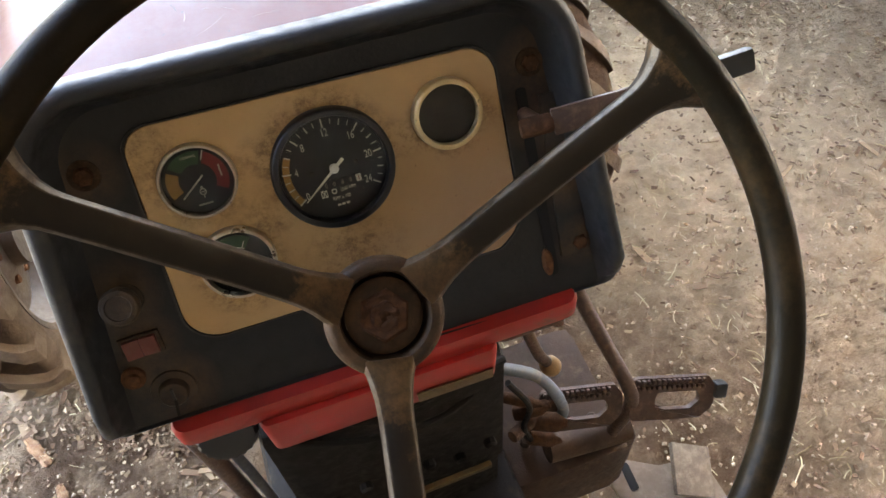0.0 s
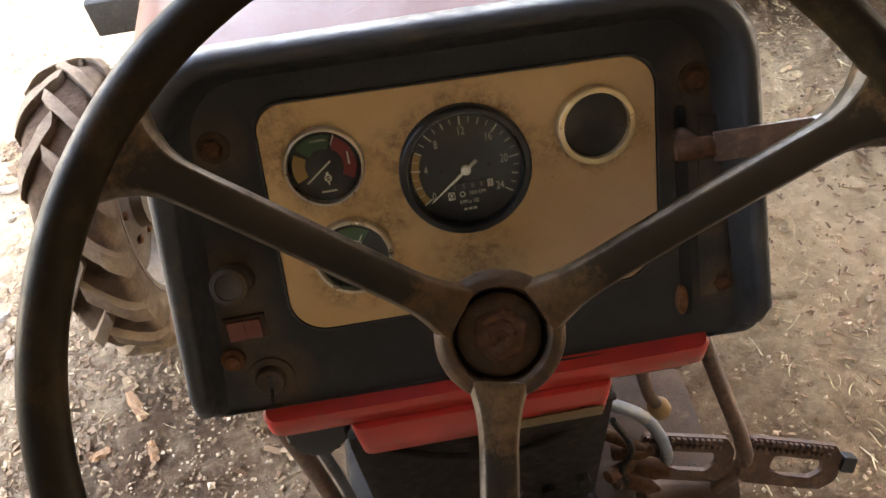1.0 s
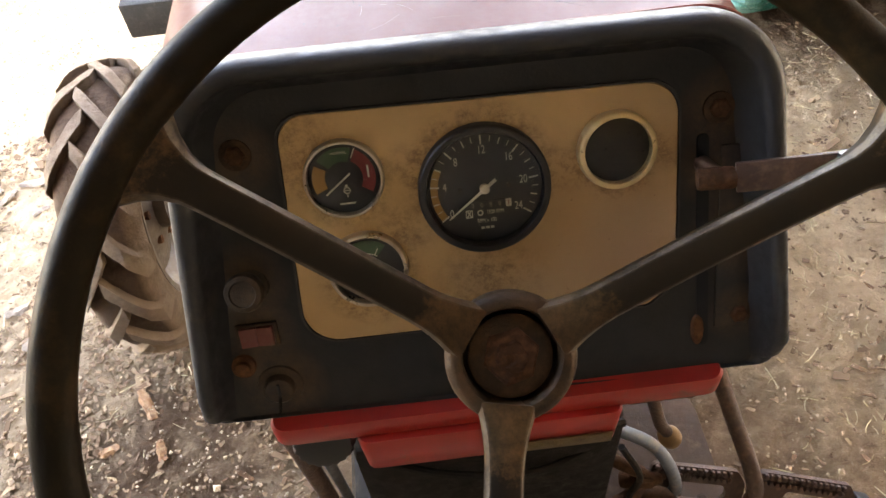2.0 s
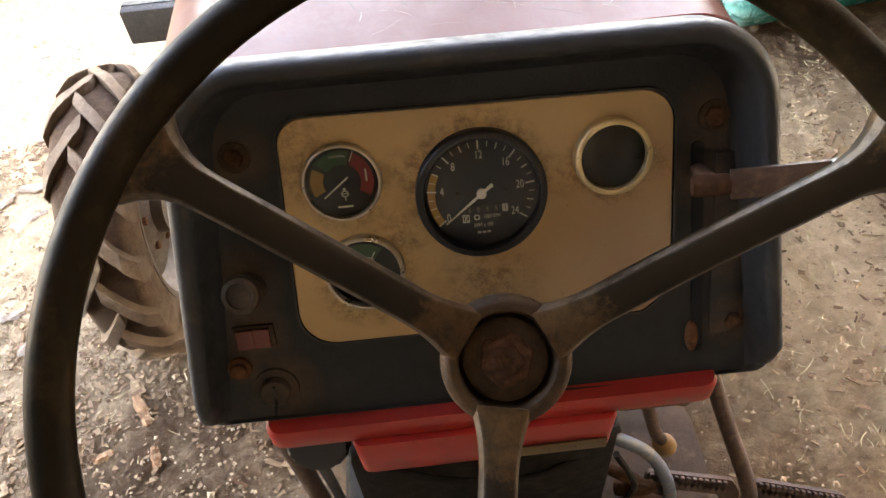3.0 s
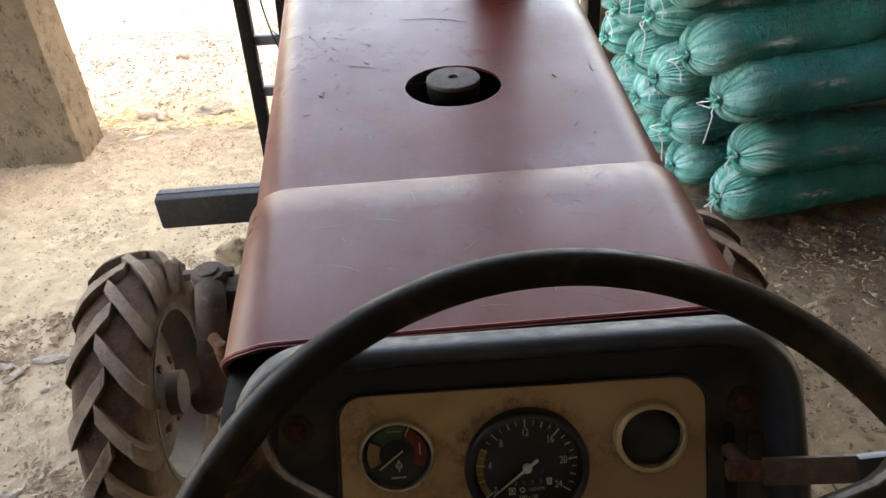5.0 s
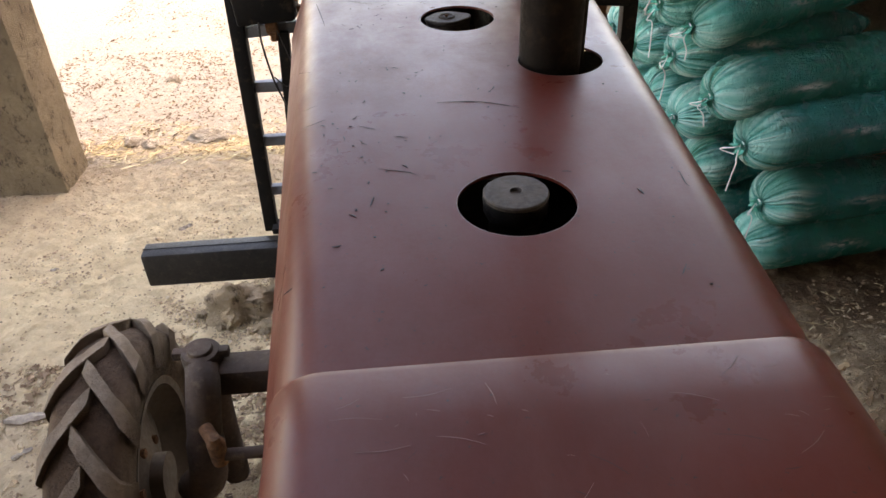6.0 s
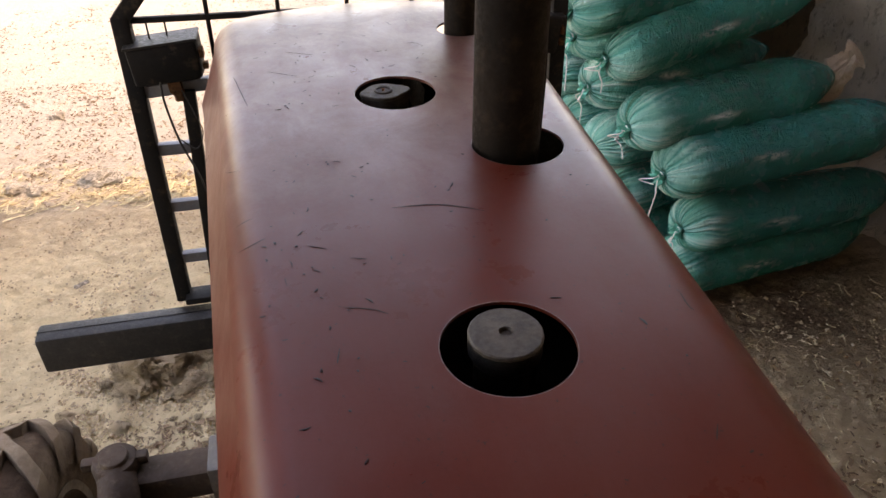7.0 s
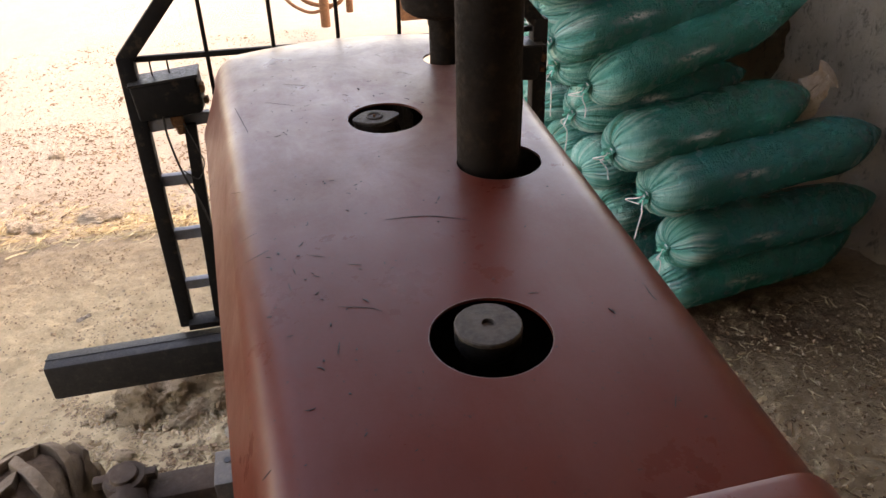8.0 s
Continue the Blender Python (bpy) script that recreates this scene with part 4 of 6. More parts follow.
bm = bmesh.new()
for x0 in (-0.0035, 0.0, 0.0035):
    box(bm, (x0, -0.030, 0.0003), (0.0026, 0.0016, 0.0005), dm)
part("maker_mark", bm, WHITE_INK, tach)
bm = bmesh.new()
rings(bm, [[dm @ Vector((sx * (0.0025 - g), -0.0185 + sy * (0.0030 - g), h)) for sx, sy in ((-1.0, -1), (1, -1), (1, 1), (-1, 1))] for h, g in ((0.0, 0.0), (0.0005, 0.0), (0.0005, 0.0006), (0.0, 0.0006))], True, False)
bmesh.ops.translate(bm, verts=bm.verts, vec=PAN.to_3x3() @ Vector((-0.0125, 0, 0)))
stroke(bm, dm @ Matrix.Translation((-0.0125, -0.0185, 0)), 60, -0.003, 0.003, 0.0007, 0.0004)
stroke(bm, dm @ Matrix.Translation((-0.0125, -0.0185, 0)), 120, -0.003, 0.003, 0.0007, 0.0005)
part("hourglass_mark", bm, WHITE_INK, tach)
bm = bmesh.new()
lathe(bm, [(0.0022, 0.0), (0.0022, 0.0004), (0.0014, 0.0004), (0.0014, 0.0)], dm @ Matrix.Translation((-0.0045, -0.0183, 0)), 16, False)
part("shaft_mark", bm, WHITE_INK, tach)
bm = bmesh.new()
box(bm, (0.003, -0.0125, 0.0001), (0.031, 0.0062, 0.0008), dm)
counter = part("hour_counter", bm, BLACK, tach, "small hour counter window")
for i, ch in enumerate("0088"):
    letters("digit", ch, 0.0058, dm @ Matrix.Translation((-0.0095 + 0.0065 * i, -0.0125, 0.0007)) @ Matrix.Diagonal((0.75, 0.9, 1, 1)), counter, COUNTER_INK)
bm = bmesh.new()
box(bm, (0.0165, -0.0125, 0.0004), (0.0042, 0.0058, 0.0008), dm)
part("tenths_drum", bm, WHITE_INK, counter)
letters("digit", "1", 0.0056, dm @ Matrix.Translation((0.0165, -0.0125, 0.0010)), counter, RED_INK)
for sx in (-0.0175, 0.0175):
    bm = bmesh.new()
    lathe(bm, [(0.0016, 0.0), (0.0014, 0.0008), (0.0003, 0.0011)], dm @ Matrix.Translation((sx, 0.0005, 0)), 12)
    part("dial_screw", bm, ALU, tach)
bm = bmesh.new()
NA = radians(217)
nd, ns = Vector((math.cos(NA), math.sin(NA), 0)), Vector((-math.sin(NA), math.cos(NA), 0))
rings(bm, [[dm @ (p + Vector((0, 0, h))) for p in (nd * -0.0105 + ns * 0.0013, nd * -0.0105 - ns * 0.0013, nd * 0.034 - ns * 0.0004, nd * 0.034 + ns * 0.0004)] for h in (0.002, 0.0026)])
needle = part("needle", bm, WHITE_INK, tach, "cream gauge needle")
bm = bmesh.new()
lathe(bm, [(0.0036, 0.0), (0.0036, 0.0032), (0.003, 0.0036), (0.0004, 0.0036)], dm, 24)
part("needle_boss", bm, WHITE_INK, needle)

# temperature gauge
temp, dm = gauge("temperature_gauge", -0.097, 0.0100, 0.0286, 0.0085, CHROME, "small round gauge with red band and chrome rim", 0.10)
for a0, a1, mat, nm in ((62, -32, RED_INK, "hot_band"), (205, 150, ORANGE_INK, "cold_band"), (140, 70, GREEN_INK, "normal_band")):
    bm = bmesh.new()
    sector(bm, dm, a0, a1, 0.0135 if mat is not GREEN_INK else 0.0125, 0.0225, 0.0004)
    part(nm, bm, mat, temp)
bm = bmesh.new()
stroke(bm, dm, 64, 0.016, 0.0235, 0.0009, 0.0008)
part("tick_mark", bm, WHITE_INK, temp)
letters("caption", "NORMAL", 0.0028, dm @ Matrix.Translation((-0.001, 0.0188, 0.0006)), temp, WHITE_INK)
bm = bmesh.new()
for x0, y0, ww in ((0.0, -0.0185, 0.011), (0.0175, 0.0035, 0.0012)):
    box(bm, (x0, y0, 0.0006), (ww, 0.0013 if ww > 0.005 else 0.009, 0.0004), dm)
part("caption_bar", bm, WHITE_INK, temp)
bm = bmesh.new()
lathe(bm, [(0.0026, 0.0), (0.0026, 0.0006), (0.0019, 0.0006), (0.0019, 0.0)], dm @ Matrix.Translation((0.0008, -0.009, 0)), 20, False)
box(bm, (0.0008, -0.009, 0.0004), (0.0044, 0.0006, 0.0005), dm)
box(bm, (0.0008, -0.0128, 0.0004), (0.0007, 0.0025, 0.0005), dm)
box(bm, (0.0008, -0.0055, 0.0004), (0.0018, 0.0018, 0.0005), dm)
part("symbol", bm, WHITE_INK, temp)
bm = bmesh.new()
stroke(bm, dm, 217, -0.006, 0.0175, 0.0012, 0.0022)
needle = part("needle", bm, WHITE_INK, temp)

# fuel gauge behind the spoke
fuel, dm = gauge("fuel_gauge", -0.0902, -0.0615, 0.0298, 0.0085, CHROME, "small round fuel gauge with tarnished chrome rim", 0.12)
bm = bmesh.new()
sector(bm, dm, 140, 50, 0.012, 0.0225, 0.0004)
part("green_band", bm, GREEN_INK, fuel)
bm = bmesh.new()
sector(bm, dm, 130, 50, 0.0118, 0.0125, 0.0007)
stroke(bm, dm, 60, 0.0125, 0.0180, 0.0008, 0.0008)
part("tick_mark", bm, WHITE_INK, fuel)

# empty round socket
sock, dm = gauge("round_lamp", 0.0967, 0.0075, 0.0282, 0.010, BRASS_RING, "round dark lens with tarnished brass ring", 0.17)
bm = bmesh.new()
lathe(bm, [(0.0238, 0.0), (0.0225, 0.0012), (0.012, 0.002), (0.0004, 0.0022)], dm, 40)
part("lens", bm, SOCKET, sock, "dusty dark lens")

# screws of the dashboard
for u, v in ((-0.170, 0.0345), (0.171, 0.0275), (0.193, -0.140)):
    m = disc_m(PAN, u, v)
    bm = bmesh.new()
    lathe(bm, [(0.0115, 0.0), (0.0112, 0.0014), (0.0060, 0.0018)], m, 28)
    screw = part("screw_washer", bm, SCREW_RUST, face, "rust-brown washer")
    bm = bmesh.new()
    lathe(bm, [(0.0074, 0.0012), (0.0073, 0.0046), (0.0058, 0.0060), (0.0004, 0.0066)], m, 6)
    part("screw_head", bm, NUT_RUST, screw, "worn hexagon head", smooth=20)

# pull knob, switch, button and ignition lock
m = disc_m(PAN, -0.179, -0.066) @ Matrix.Rotation(radians(-14), 4, "X")
bm = bmesh.new()
lathe(bm, [(0.013, 0.0), (0.012, 0.004), (0.006, 0.005), (0.006, 0.016), (0.0125, 0.018), (0.0142, 0.021), (0.0145, 0.027), (0.0132, 0.031), (0.0098, 0.0318), (0.009, 0.0308), (0.0005, 0.0308)], m, 32)
part("pull_knob", bm, KNOB, face, "grimy black pull knob")
bm = bmesh.new()
box(bm, (-0.183, -0.107, 0.002), (0.032, 0.020, 0.004), PAN, 0.001)
switch = part("rocker_switch", bm, KNOB, face, "faded red rocker switch")
for sx, tilt in ((-0.0066, 5), (0.0066, -5)):
    bm = bmesh.new()
    box(bm, (0, 0, 0), (0.0128, 0.0160, 0.006), PAN @ Matrix.Translation((-0.183 + sx, -0.107, 0.0045)) @ Matrix.Rotation(radians(tilt), 4, "Y"), 0.0008)
    part("rocker", bm, SWITCH_RED, switch)
bm = bmesh.new()
lathe(bm, [(0.0095, 0.0), (0.0095, 0.004), (0.008, 0.005), (0.0062, 0.005), (0.0058, 0.0085), (0.0045, 0.0095), (0.0004, 0.0095)], disc_m(PAN, -0.1995, -0.1335), 24)
part("push_button", bm, RUST, face, "small rust-stained push button")
m = disc_m(PAN, -0.175, -0.156)
bm = bmesh.new()
lathe(bm, [(0.0185, 0.0), (0.018, 0.002), (0.0125, 0.003), (0.0120, 0.0075), (0.0105, 0.009), (0.0004, 0.009)], m, 28)
lock = part("ignition_lock", bm, FACE, face, "grimy ignition lock")
bm = bmesh.new()
box(bm, (0, 0.001, 0.0095), (0.002, 0.011, 0.003), m)
part("key_slot", bm, BLACK, lock)
bm = bmesh.new()
bar(bm, m @ Vector((0.0, -0.004, 0.010)), m @ Vector((-0.0015, -0.017, 0.014)), 0.0016, 0.003)
part("key_stub", bm, IRON, lock)

# throttle slot and lever
bm = bmesh.new()
prism(bm, rounded([(0.1555, 0.010, 0.004), (0.1645, 0.010, 0.004), (0.1695, -0.165, 0.004), (0.1605, -0.165, 0.004)], 5), [(0.0004, 0), (0.0014, 0)], PAN)
part("throttle_slot", bm, plain("slot_dark", (0.004, 0.004, 0.006), 0.9), face, "long dark slot for the throttle lever")
bm = bmesh.new()
box(bm, (0.187, -0.075, 0.0012), (0.026, 0.150, 0.0024), PAN, 0.0008)
part("slot_plate", bm, FACE, face)
bm = bmesh.new()
lever_a, lever_b = PAN @ Vector((0.168, -0.0112, 0.041)), PAN @ Vector((0.231, -0.006, 0.058))
bar(bm, lever_a, lever_b, 0.021, 0.004, PAN.to_3x3() @ Vector((0, 0, 1)), 0.0008)
tube(bm, [PAN @ Vector((0.160, -0.012, -0.01)), PAN @ Vector((0.160, -0.012, 0.03)), PAN @ Vector((0.164, -0.0115, 0.038))], 0.006, 10)
throttle = part("throttle_lever", bm, PEDAL_RUST, tractor, "rusty flat throttle lever")
bm = bmesh.new()
lathe(bm, [(0.0070, -0.013), (0.0078, -0.011), (0.0078, 0.010), (0.0070, 0.012)], PAN @ Matrix.Translation((0.157, -0.012, 0.036)) @ Matrix.Rotation(radians(80), 4, "Y"), 14)
part("lever_boss", bm, NUT_RUST, throttle)
bm = bmesh.new()
bar(bm, PAN @ Vector((0.226, -0.0045, 0.059)), PAN @ Vector((0.318, 0.005, 0.074)), 0.019, 0.011, PAN.to_3x3() @ Vector((0, 0, 1)), 0.004)
part("grip", bm, BLACK, throttle, "black lever grip")
for u, v, w in ((0.160, -0.150, 0.004),):
    bm = bmesh.new()
    lathe(bm, [(0.006, 0.0), (0.006, 0.004), (0.004, 0.006), (0.0005, 0.006)], disc_m(PAN, u, v) @ Matrix.Diagonal((0.8, 2.2, 1, 1)), 14)
    part("slot_stop", bm, RUST, face)

# red shelf under the dashboard
bm = bmesh.new()
prism(bm, rounded([(-0.192, 0.0, 0.012), (0.184, 0.0, 0.012), (0.175, 0.10, 0.004), (-0.18, 0.10, 0.004)], 5), [(1.158, -0.004), (1.161, 0), (1.180, 0), (1.184, -0.003)], Matrix.Translation((0, 0.418, 0)))
shelf = part("under_shelf", bm, RED_BRIGHT, tractor, "bright red sheet-metal shelf")
bm = bmesh.new()
prism(bm, rounded([(-0.124, 0.0, 0.008), (0.100, 0.0, 0.008), (0.097, 0.09, 0.004), (-0.11, 0.09, 0.004)], 4), [(1.106, -0.006), (1.110, -0.002), (1.158, 0), (1.1605, -0.002)], Matrix.Translation((0, 0.411, 0)))
part("shelf_box", bm, RED_BRIGHT, shelf)
bm = bmesh.new()
box(bm, (0.055, 0.4095, 1.122), (0.075, 0.002, 0.016), bevel=0.0006)
part("decal", bm, BRASS_DECAL, shelf, "scraped yellow lettering strip")

# ---- steering wheel ----
N_AX = Vector((0.0315, -0.6611, 0.7496)).normalized()
E1 = (Vector((1, 0, 0)) - N_AX * N_AX.x).normalized()
E2 = N_AX.cross(E1)
HUB_AT = Vector((0.0020, 0.3935, 1.3000))
WM = Matrix((E1, E2, N_AX)).transposed().to_4x4()
WM.translation = HUB_AT
RIM_R, DISH = 0.2398, 0.120
bm = bmesh.new()
loops = []
for i in range(120):
    a = 2 * math.pi * i / 120
    c, s = math.cos(a), math.sin(a)
    loops.append([WM @ Vector(((RIM_R + 0.0114 * math.cos(b)) * c, (RIM_R + 0.0114 * math.cos(b)) * s, DISH + 0.0116 * math.sin(b))) for b in (2 * math.pi * k / 18 for k in range(18))])
rings(bm, loops, True, False, True)
wheel = part("steering_wheel", bm, WHEEL_BLACK, tractor, "worn black three-spoke steering wheel with brown greasy hub", smooth=60)
SPOKE_SHAPE = [(-1, -0.6), (-1, 0.25), (-0.97, 0.40), (-0.82, 0.92), (-0.70, 1.02), (0, 1.12), (0.70, 1.02), (0.82, 0.92), (0.97, 0.40), (1, 0.25), (1, -0.6), (0.7, -1), (-0.7, -1)]
for ang in (142.5, 26.2, 258):
    a = radians(ang)
    d, s = Vector((math.cos(a), math.sin(a), 0)), Vector((-math.sin(a), math.cos(a), 0))
    loops = []
    n = 26
    for i in range(n + 1):
        t = i / n
        r = 0.030 + (RIM_R - 0.030) * t
        h = 0.0 + DISH * (0.02 + 0.98 * t) - 0.010 * math.sin(math.pi * t)
        w = 0.0130 + 0.009 * max(0, 1 - t / 0.20) ** 2 - 0.0022 * t + 0.030 * max(0, (t - 0.82) / 0.18) ** 2.2
        th = 0.0085 - 0.001 * t
        loops.append([WM @ (d * r + s * (w * x) + Vector((0, 0, h + th * z))) for x, z in SPOKE_SHAPE])
    bm = bmesh.new()
    rings(bm, loops)
    spoke = part("spoke", bm, SPOKE, wheel, smooth=22)
    rub = spoke.data.attributes.new("rubbed", "FLOAT", "POINT")
    edge = spoke.data.attributes.new("edge", "FLOAT", "POINT")
    bare = 0.30 if ang == 258 else 0.0
    rub.data.foreach_set("value", [max(0.75 * math.exp(-(max(0.0, i / n - 0.08) / 0.16) ** 2), 0.52 * math.exp(-((i / n - 0.97) / 0.13) ** 2), bare) for i in range(n + 1) for _ in SPOKE_SHAPE])
    edge.data.foreach_set("value", [1.0 if k in (2, 3, 7, 8) else 0.0 for i in range(n + 1) for k in range(len(SPOKE_SHAPE))])
bm = bmesh.new()
lathe(bm, [(0.030, -0.030), (0.040, -0.022), (0.0435, -0.010), (0.0440, 0.004), (0.042, 0.009), (0.038, 0.011), (0.0335, 0.0105), (0.0320, 0.008), (0.0312, -0.018), (0.0004, -0.018)], WM, 56)
hub = part("hub", bm, WHEEL_WORN, wheel, "greasy brown wheel hub", smooth=50)
bm = bmesh.new()
lathe(bm, [(0.0282, -0.0178), (0.0282, 0.0015), (0.0262, 0.003), (0.0225, 0.0036), (0.0205, 0.0044), (0.0004, 0.005)], WM, 48)
part("washer", bm, WHEEL_WORN, wheel, "rusty washer in the hub")
bm = bmesh.new()
hexa = [Vector((0.0198 * math.cos(radians(60 * i + 12)), 0.0198 * math.sin(radians(60 * i + 12)))) for i in range(6)]
prism(bm, hexa, [(0.003, 0.0), (0.0060, -0.0004), (0.0078, -0.0026)], WM)
lathe(bm, [(0.0110, 0.0070), (0.0102, 0.0094), (0.0080, 0.0102), (0.0042, 0.0098), (0.0030, 0.0080), (0.0004, 0.0078)], WM, 24)
for v in bm.verts:
    v.co += Vector((noise.noise(v.co * 300), noise.noise(v.co * 300 + Vector((9, 0, 0))), noise.noise(v.co * 300 + Vector((0, 9, 0))))) * 0.0018
part("nut", bm, NUT_RUST, wheel, "rusty hexagon nut", smooth=30)
bm = bmesh.new()
lathe(bm, [(0.026, -0.26), (0.026, -0.045), (0.032, -0.04), (0.032, -0.025)], WM, 28)
part("steering_column", bm, BLACK, tractor, "black steering column")

# ---- under the dashboard ----
bm = bmesh.new()
box(bm, (0.0, 0.66, 0.86), (0.25, 0.42, 0.46), bevel=0.035)
box(bm, (-0.03, 0.60, 0.55), (0.36, 0.60, 0.30), bevel=0.05)
box(bm, (-0.01, 0.47, 0.93), (0.27, 0.05, 0.28), bevel=0.02)
for k in range(6):
    lathe(bm, [(0.008, 0.0), (0.008, 0.01), (0.005, 0.013), (0.0005, 0.013)], Matrix.Translation((-0.1 + 0.04 * k, 0.447, 0.86 + 0.015 * (k % 2))) @ Matrix.Rotation(radians(90), 4, "X"), 8)
part("gearbox_housing", bm, GREASE, tractor, "black greasy gearbox and clutch housing")
bm = bmesh.new()
bar(bm, (-0.10, 0.437, 0.80), (0.10, 0.437, 0.815), 0.008, 0.012, bevel=0.003)
part("wiring_strap", bm, BRASS_DECAL, tractor)
bm = bmesh.new()
m = Matrix.Translation((-0.158, 0.455, 1.118)) @ Matrix.Rotation(radians(72), 4, "X")
loops = []
for r, h in ((0.017, -0.06), (0.018, -0.004), (0.026, -0.002), (0.027, 0.020), (0.024, 0.026), (0.020, 0.028)):
    loops.append([m @ Vector(((r + (0.0018 if k % 2 and 0.02 < r else 0)) * math.cos(2 * math.pi * k / 36), (r + (0.0018 if k % 2 and 0.02 < r else 0)) * math.sin(2 * math.pi * k / 36), h)) for k in range(36)])
rings(bm, loops)
part("ribbed_knob", bm, BLACK, tractor, "black ribbed plastic knob")
for nm, pts, r, mat, lab in (
    ("rod", [(-0.195, 0.46, 1.10), (-0.197, 0.48, 0.90), (-0.198, 0.50, 0.62)], 0.010, PEDAL_RUST, "thin rusty rod"),
    ("tube", [(-0.180, 0.47, 1.08), (-0.181, 0.49, 0.90), (-0.182, 0.51, 0.62)], 0.006, SILVER, "thin bright tube"),
    ("hose", [(0.105, 0.50, 0.975), (0.132, 0.490, 0.962), (0.172, 0.48, 0.935), (0.195, 0.47, 0.899), (0.213, 0.465, 0.84), (0.214, 0.47, 0.79)], 0.0076, HOSE, "black and blue-grey bent hose"),
    ("stub_rod", [(0.165, 0.47, 1.13), (0.205, 0.50, 1.02), (0.212, 0.505, 1.0)], 0.009, PEDAL_RUST, "short rusty rod end"),
):
    bm = bmesh.new()
    tube(bm, spline(pts, 6), r, 12)
    part(nm, bm, mat, tractor, lab)
bm = bmesh.new()
tube(bm, spline([(0.145, 0.47, 1.13), (0.160, 0.495, 1.05), (0.190, 0.505, 0.935), (0.204, 0.506, 0.902)], 6), 0.0075, 10)
box(bm, (0.150, 0.475, 1.12), (0.075, 0.06, 0.045), bevel=0.01)
lever = part("hand_lever", bm, PEDAL_RUST, tractor, "rusty hand lever under the shelf")
bm = bmesh.new()
lathe(bm, [(0.005, -0.015), (0.011, -0.011), (0.0138, -0.002), (0.0130, 0.007), (0.0085, 0.0125), (0.0005, 0.015)], Matrix.Translation((0.210, 0.506, 0.887)) @ Matrix.Rotation(radians(150), 4, "Y"), 20)
part("ball_knob", bm, BALL, lever, "yellowed round knob")

for pts, r in (([(-0.10, 0.445, 1.09), (-0.02, 0.432, 1.06), (0.06, 0.436, 1.075), (0.12, 0.45, 1.06)], 0.005), ([(-0.13, 0.45, 1.05), (-0.05, 0.436, 1.02), (0.04, 0.438, 1.0), (0.11, 0.455, 1.02)], 0.004),
               ([(0.13, 0.46, 0.98), (0.155, 0.45, 0.92), (0.150, 0.45, 0.86), (0.165, 0.45, 0.80)], 0.004)):
    bm = bmesh.new()
    tube(bm, spline(pts, 6), r, 8)
    part("wiring_hose", bm, GREASE, tractor, "black oily wiring hose")

# linkage clutter beside the gearbox
for i, (x, y, z, r) in enumerate(((0.165, 0.47, 0.86, 0.010), (0.185, 0.46, 0.83, 0.012), (0.150, 0.47, 0.90, 0.007), (0.178, 0.45, 0.80, 0.009), (0.172, 0.465, 0.875, 0.006), (0.150, 0.455, 0.845, 0.008))):
    bm = bmesh.new()
    lathe(bm, [(r, -0.02), (r * 1.1, -0.015), (r * 1.1, 0.015), (r * 0.8, 0.02), (r * 0.4, 0.03)], Matrix.Translation((x, y, z)) @ Matrix.Rotation(radians(35 + 40 * i), 4, "X") @ Matrix.Rotation(radians(60), 4, "Y"), 12)
    part("linkage_nut", bm, NUT_RUST, tractor)


def pedal(a, b, depth, arm, name, label):
    """A rusty loop-shaped pedal: top edge from a to b, with a serrated rim, and its arm."""
    a, b = Vector(a), Vector(b)
    ex = (b - a).normalized()
    fall = Vector((0.05, -0.55, -0.83))
    ey = (fall - ex * fall.dot(ex)).normalized()
    ez = ex.cross(ey)
    if ez.z < 0:
        ez = -ez
    m = Matrix((ex, ey, ez)).transposed().to_4x4()
    m.translation = a
    L = (b - a).length
    out = rounded([(0, 0, 0.008), (L * 0.90, 0, 0.006), (L, depth * 0.25, 0.012), (L, depth * 0.75, 0.016), (L * 0.85, depth, 0.012), (0, depth, 0.010)], 4)
    inn = rounded([(L * 0.30, depth * 0.34, 0.006), (L * 0.78, depth * 0.34, 0.006), (L * 0.84, depth * 0.55, 0.008), (L * 0.72, depth * 0.76, 0.008), (L * 0.30, depth * 0.76, 0.006), (L * 0.28, depth * 0.55, 0.002)], 4)
    bm = bmesh.new()
    rings(bm, [[m @ Vector((p.x, p.y, h)) for p in ln] for ln, h in ((out, -0.004), (out, 0.004), (inn, 0.004), (inn, -0.004))], True, False, True)
    ped = part(name, bm, PEDAL_RUST, tractor, label, smooth=30)
    for row in range(2):
        for i in range(int(L * 0.86 / 0.0075)):
            bm = bmesh.new()
            box(bm, (0.006 + 0.0075 * i, 0.004 + 0.009 * row, 0.006), (0.0048, 0.0055, 0.006), m, 0.001)
            part("grip_tooth", bm, PEDAL_RUST, ped)
    if arm:
        bm = bmesh.new()
        tube(bm, spline(arm, 6), 0.0098, 14)
        part("arm", bm, PEDAL_RUST, ped)
    return ped, m, L


bm = bmesh.new()
box(bm, (0.235, 0.555, 0.585), (0.20, 0.24, 0.17), bevel=0.03)
tube(bm, [(0.20, 0.47, 0.70), (0.33, 0.465, 0.685)], 0.022, 14)
box(bm, (0.335, 0.50, 0.60), (0.03, 0.09, 0.12), bevel=0.012)
for k in range(3):
    lathe(bm, [(0.009, 0.0), (0.009, 0.010), (0.006, 0.013), (0.0005, 0.013)], Matrix.Translation((0.18 + 0.055 * k, 0.50, 0.668)), 8)
part("pedal_housing", bm, AXLE_IRON, tractor, "oily brown cast pedal housing")
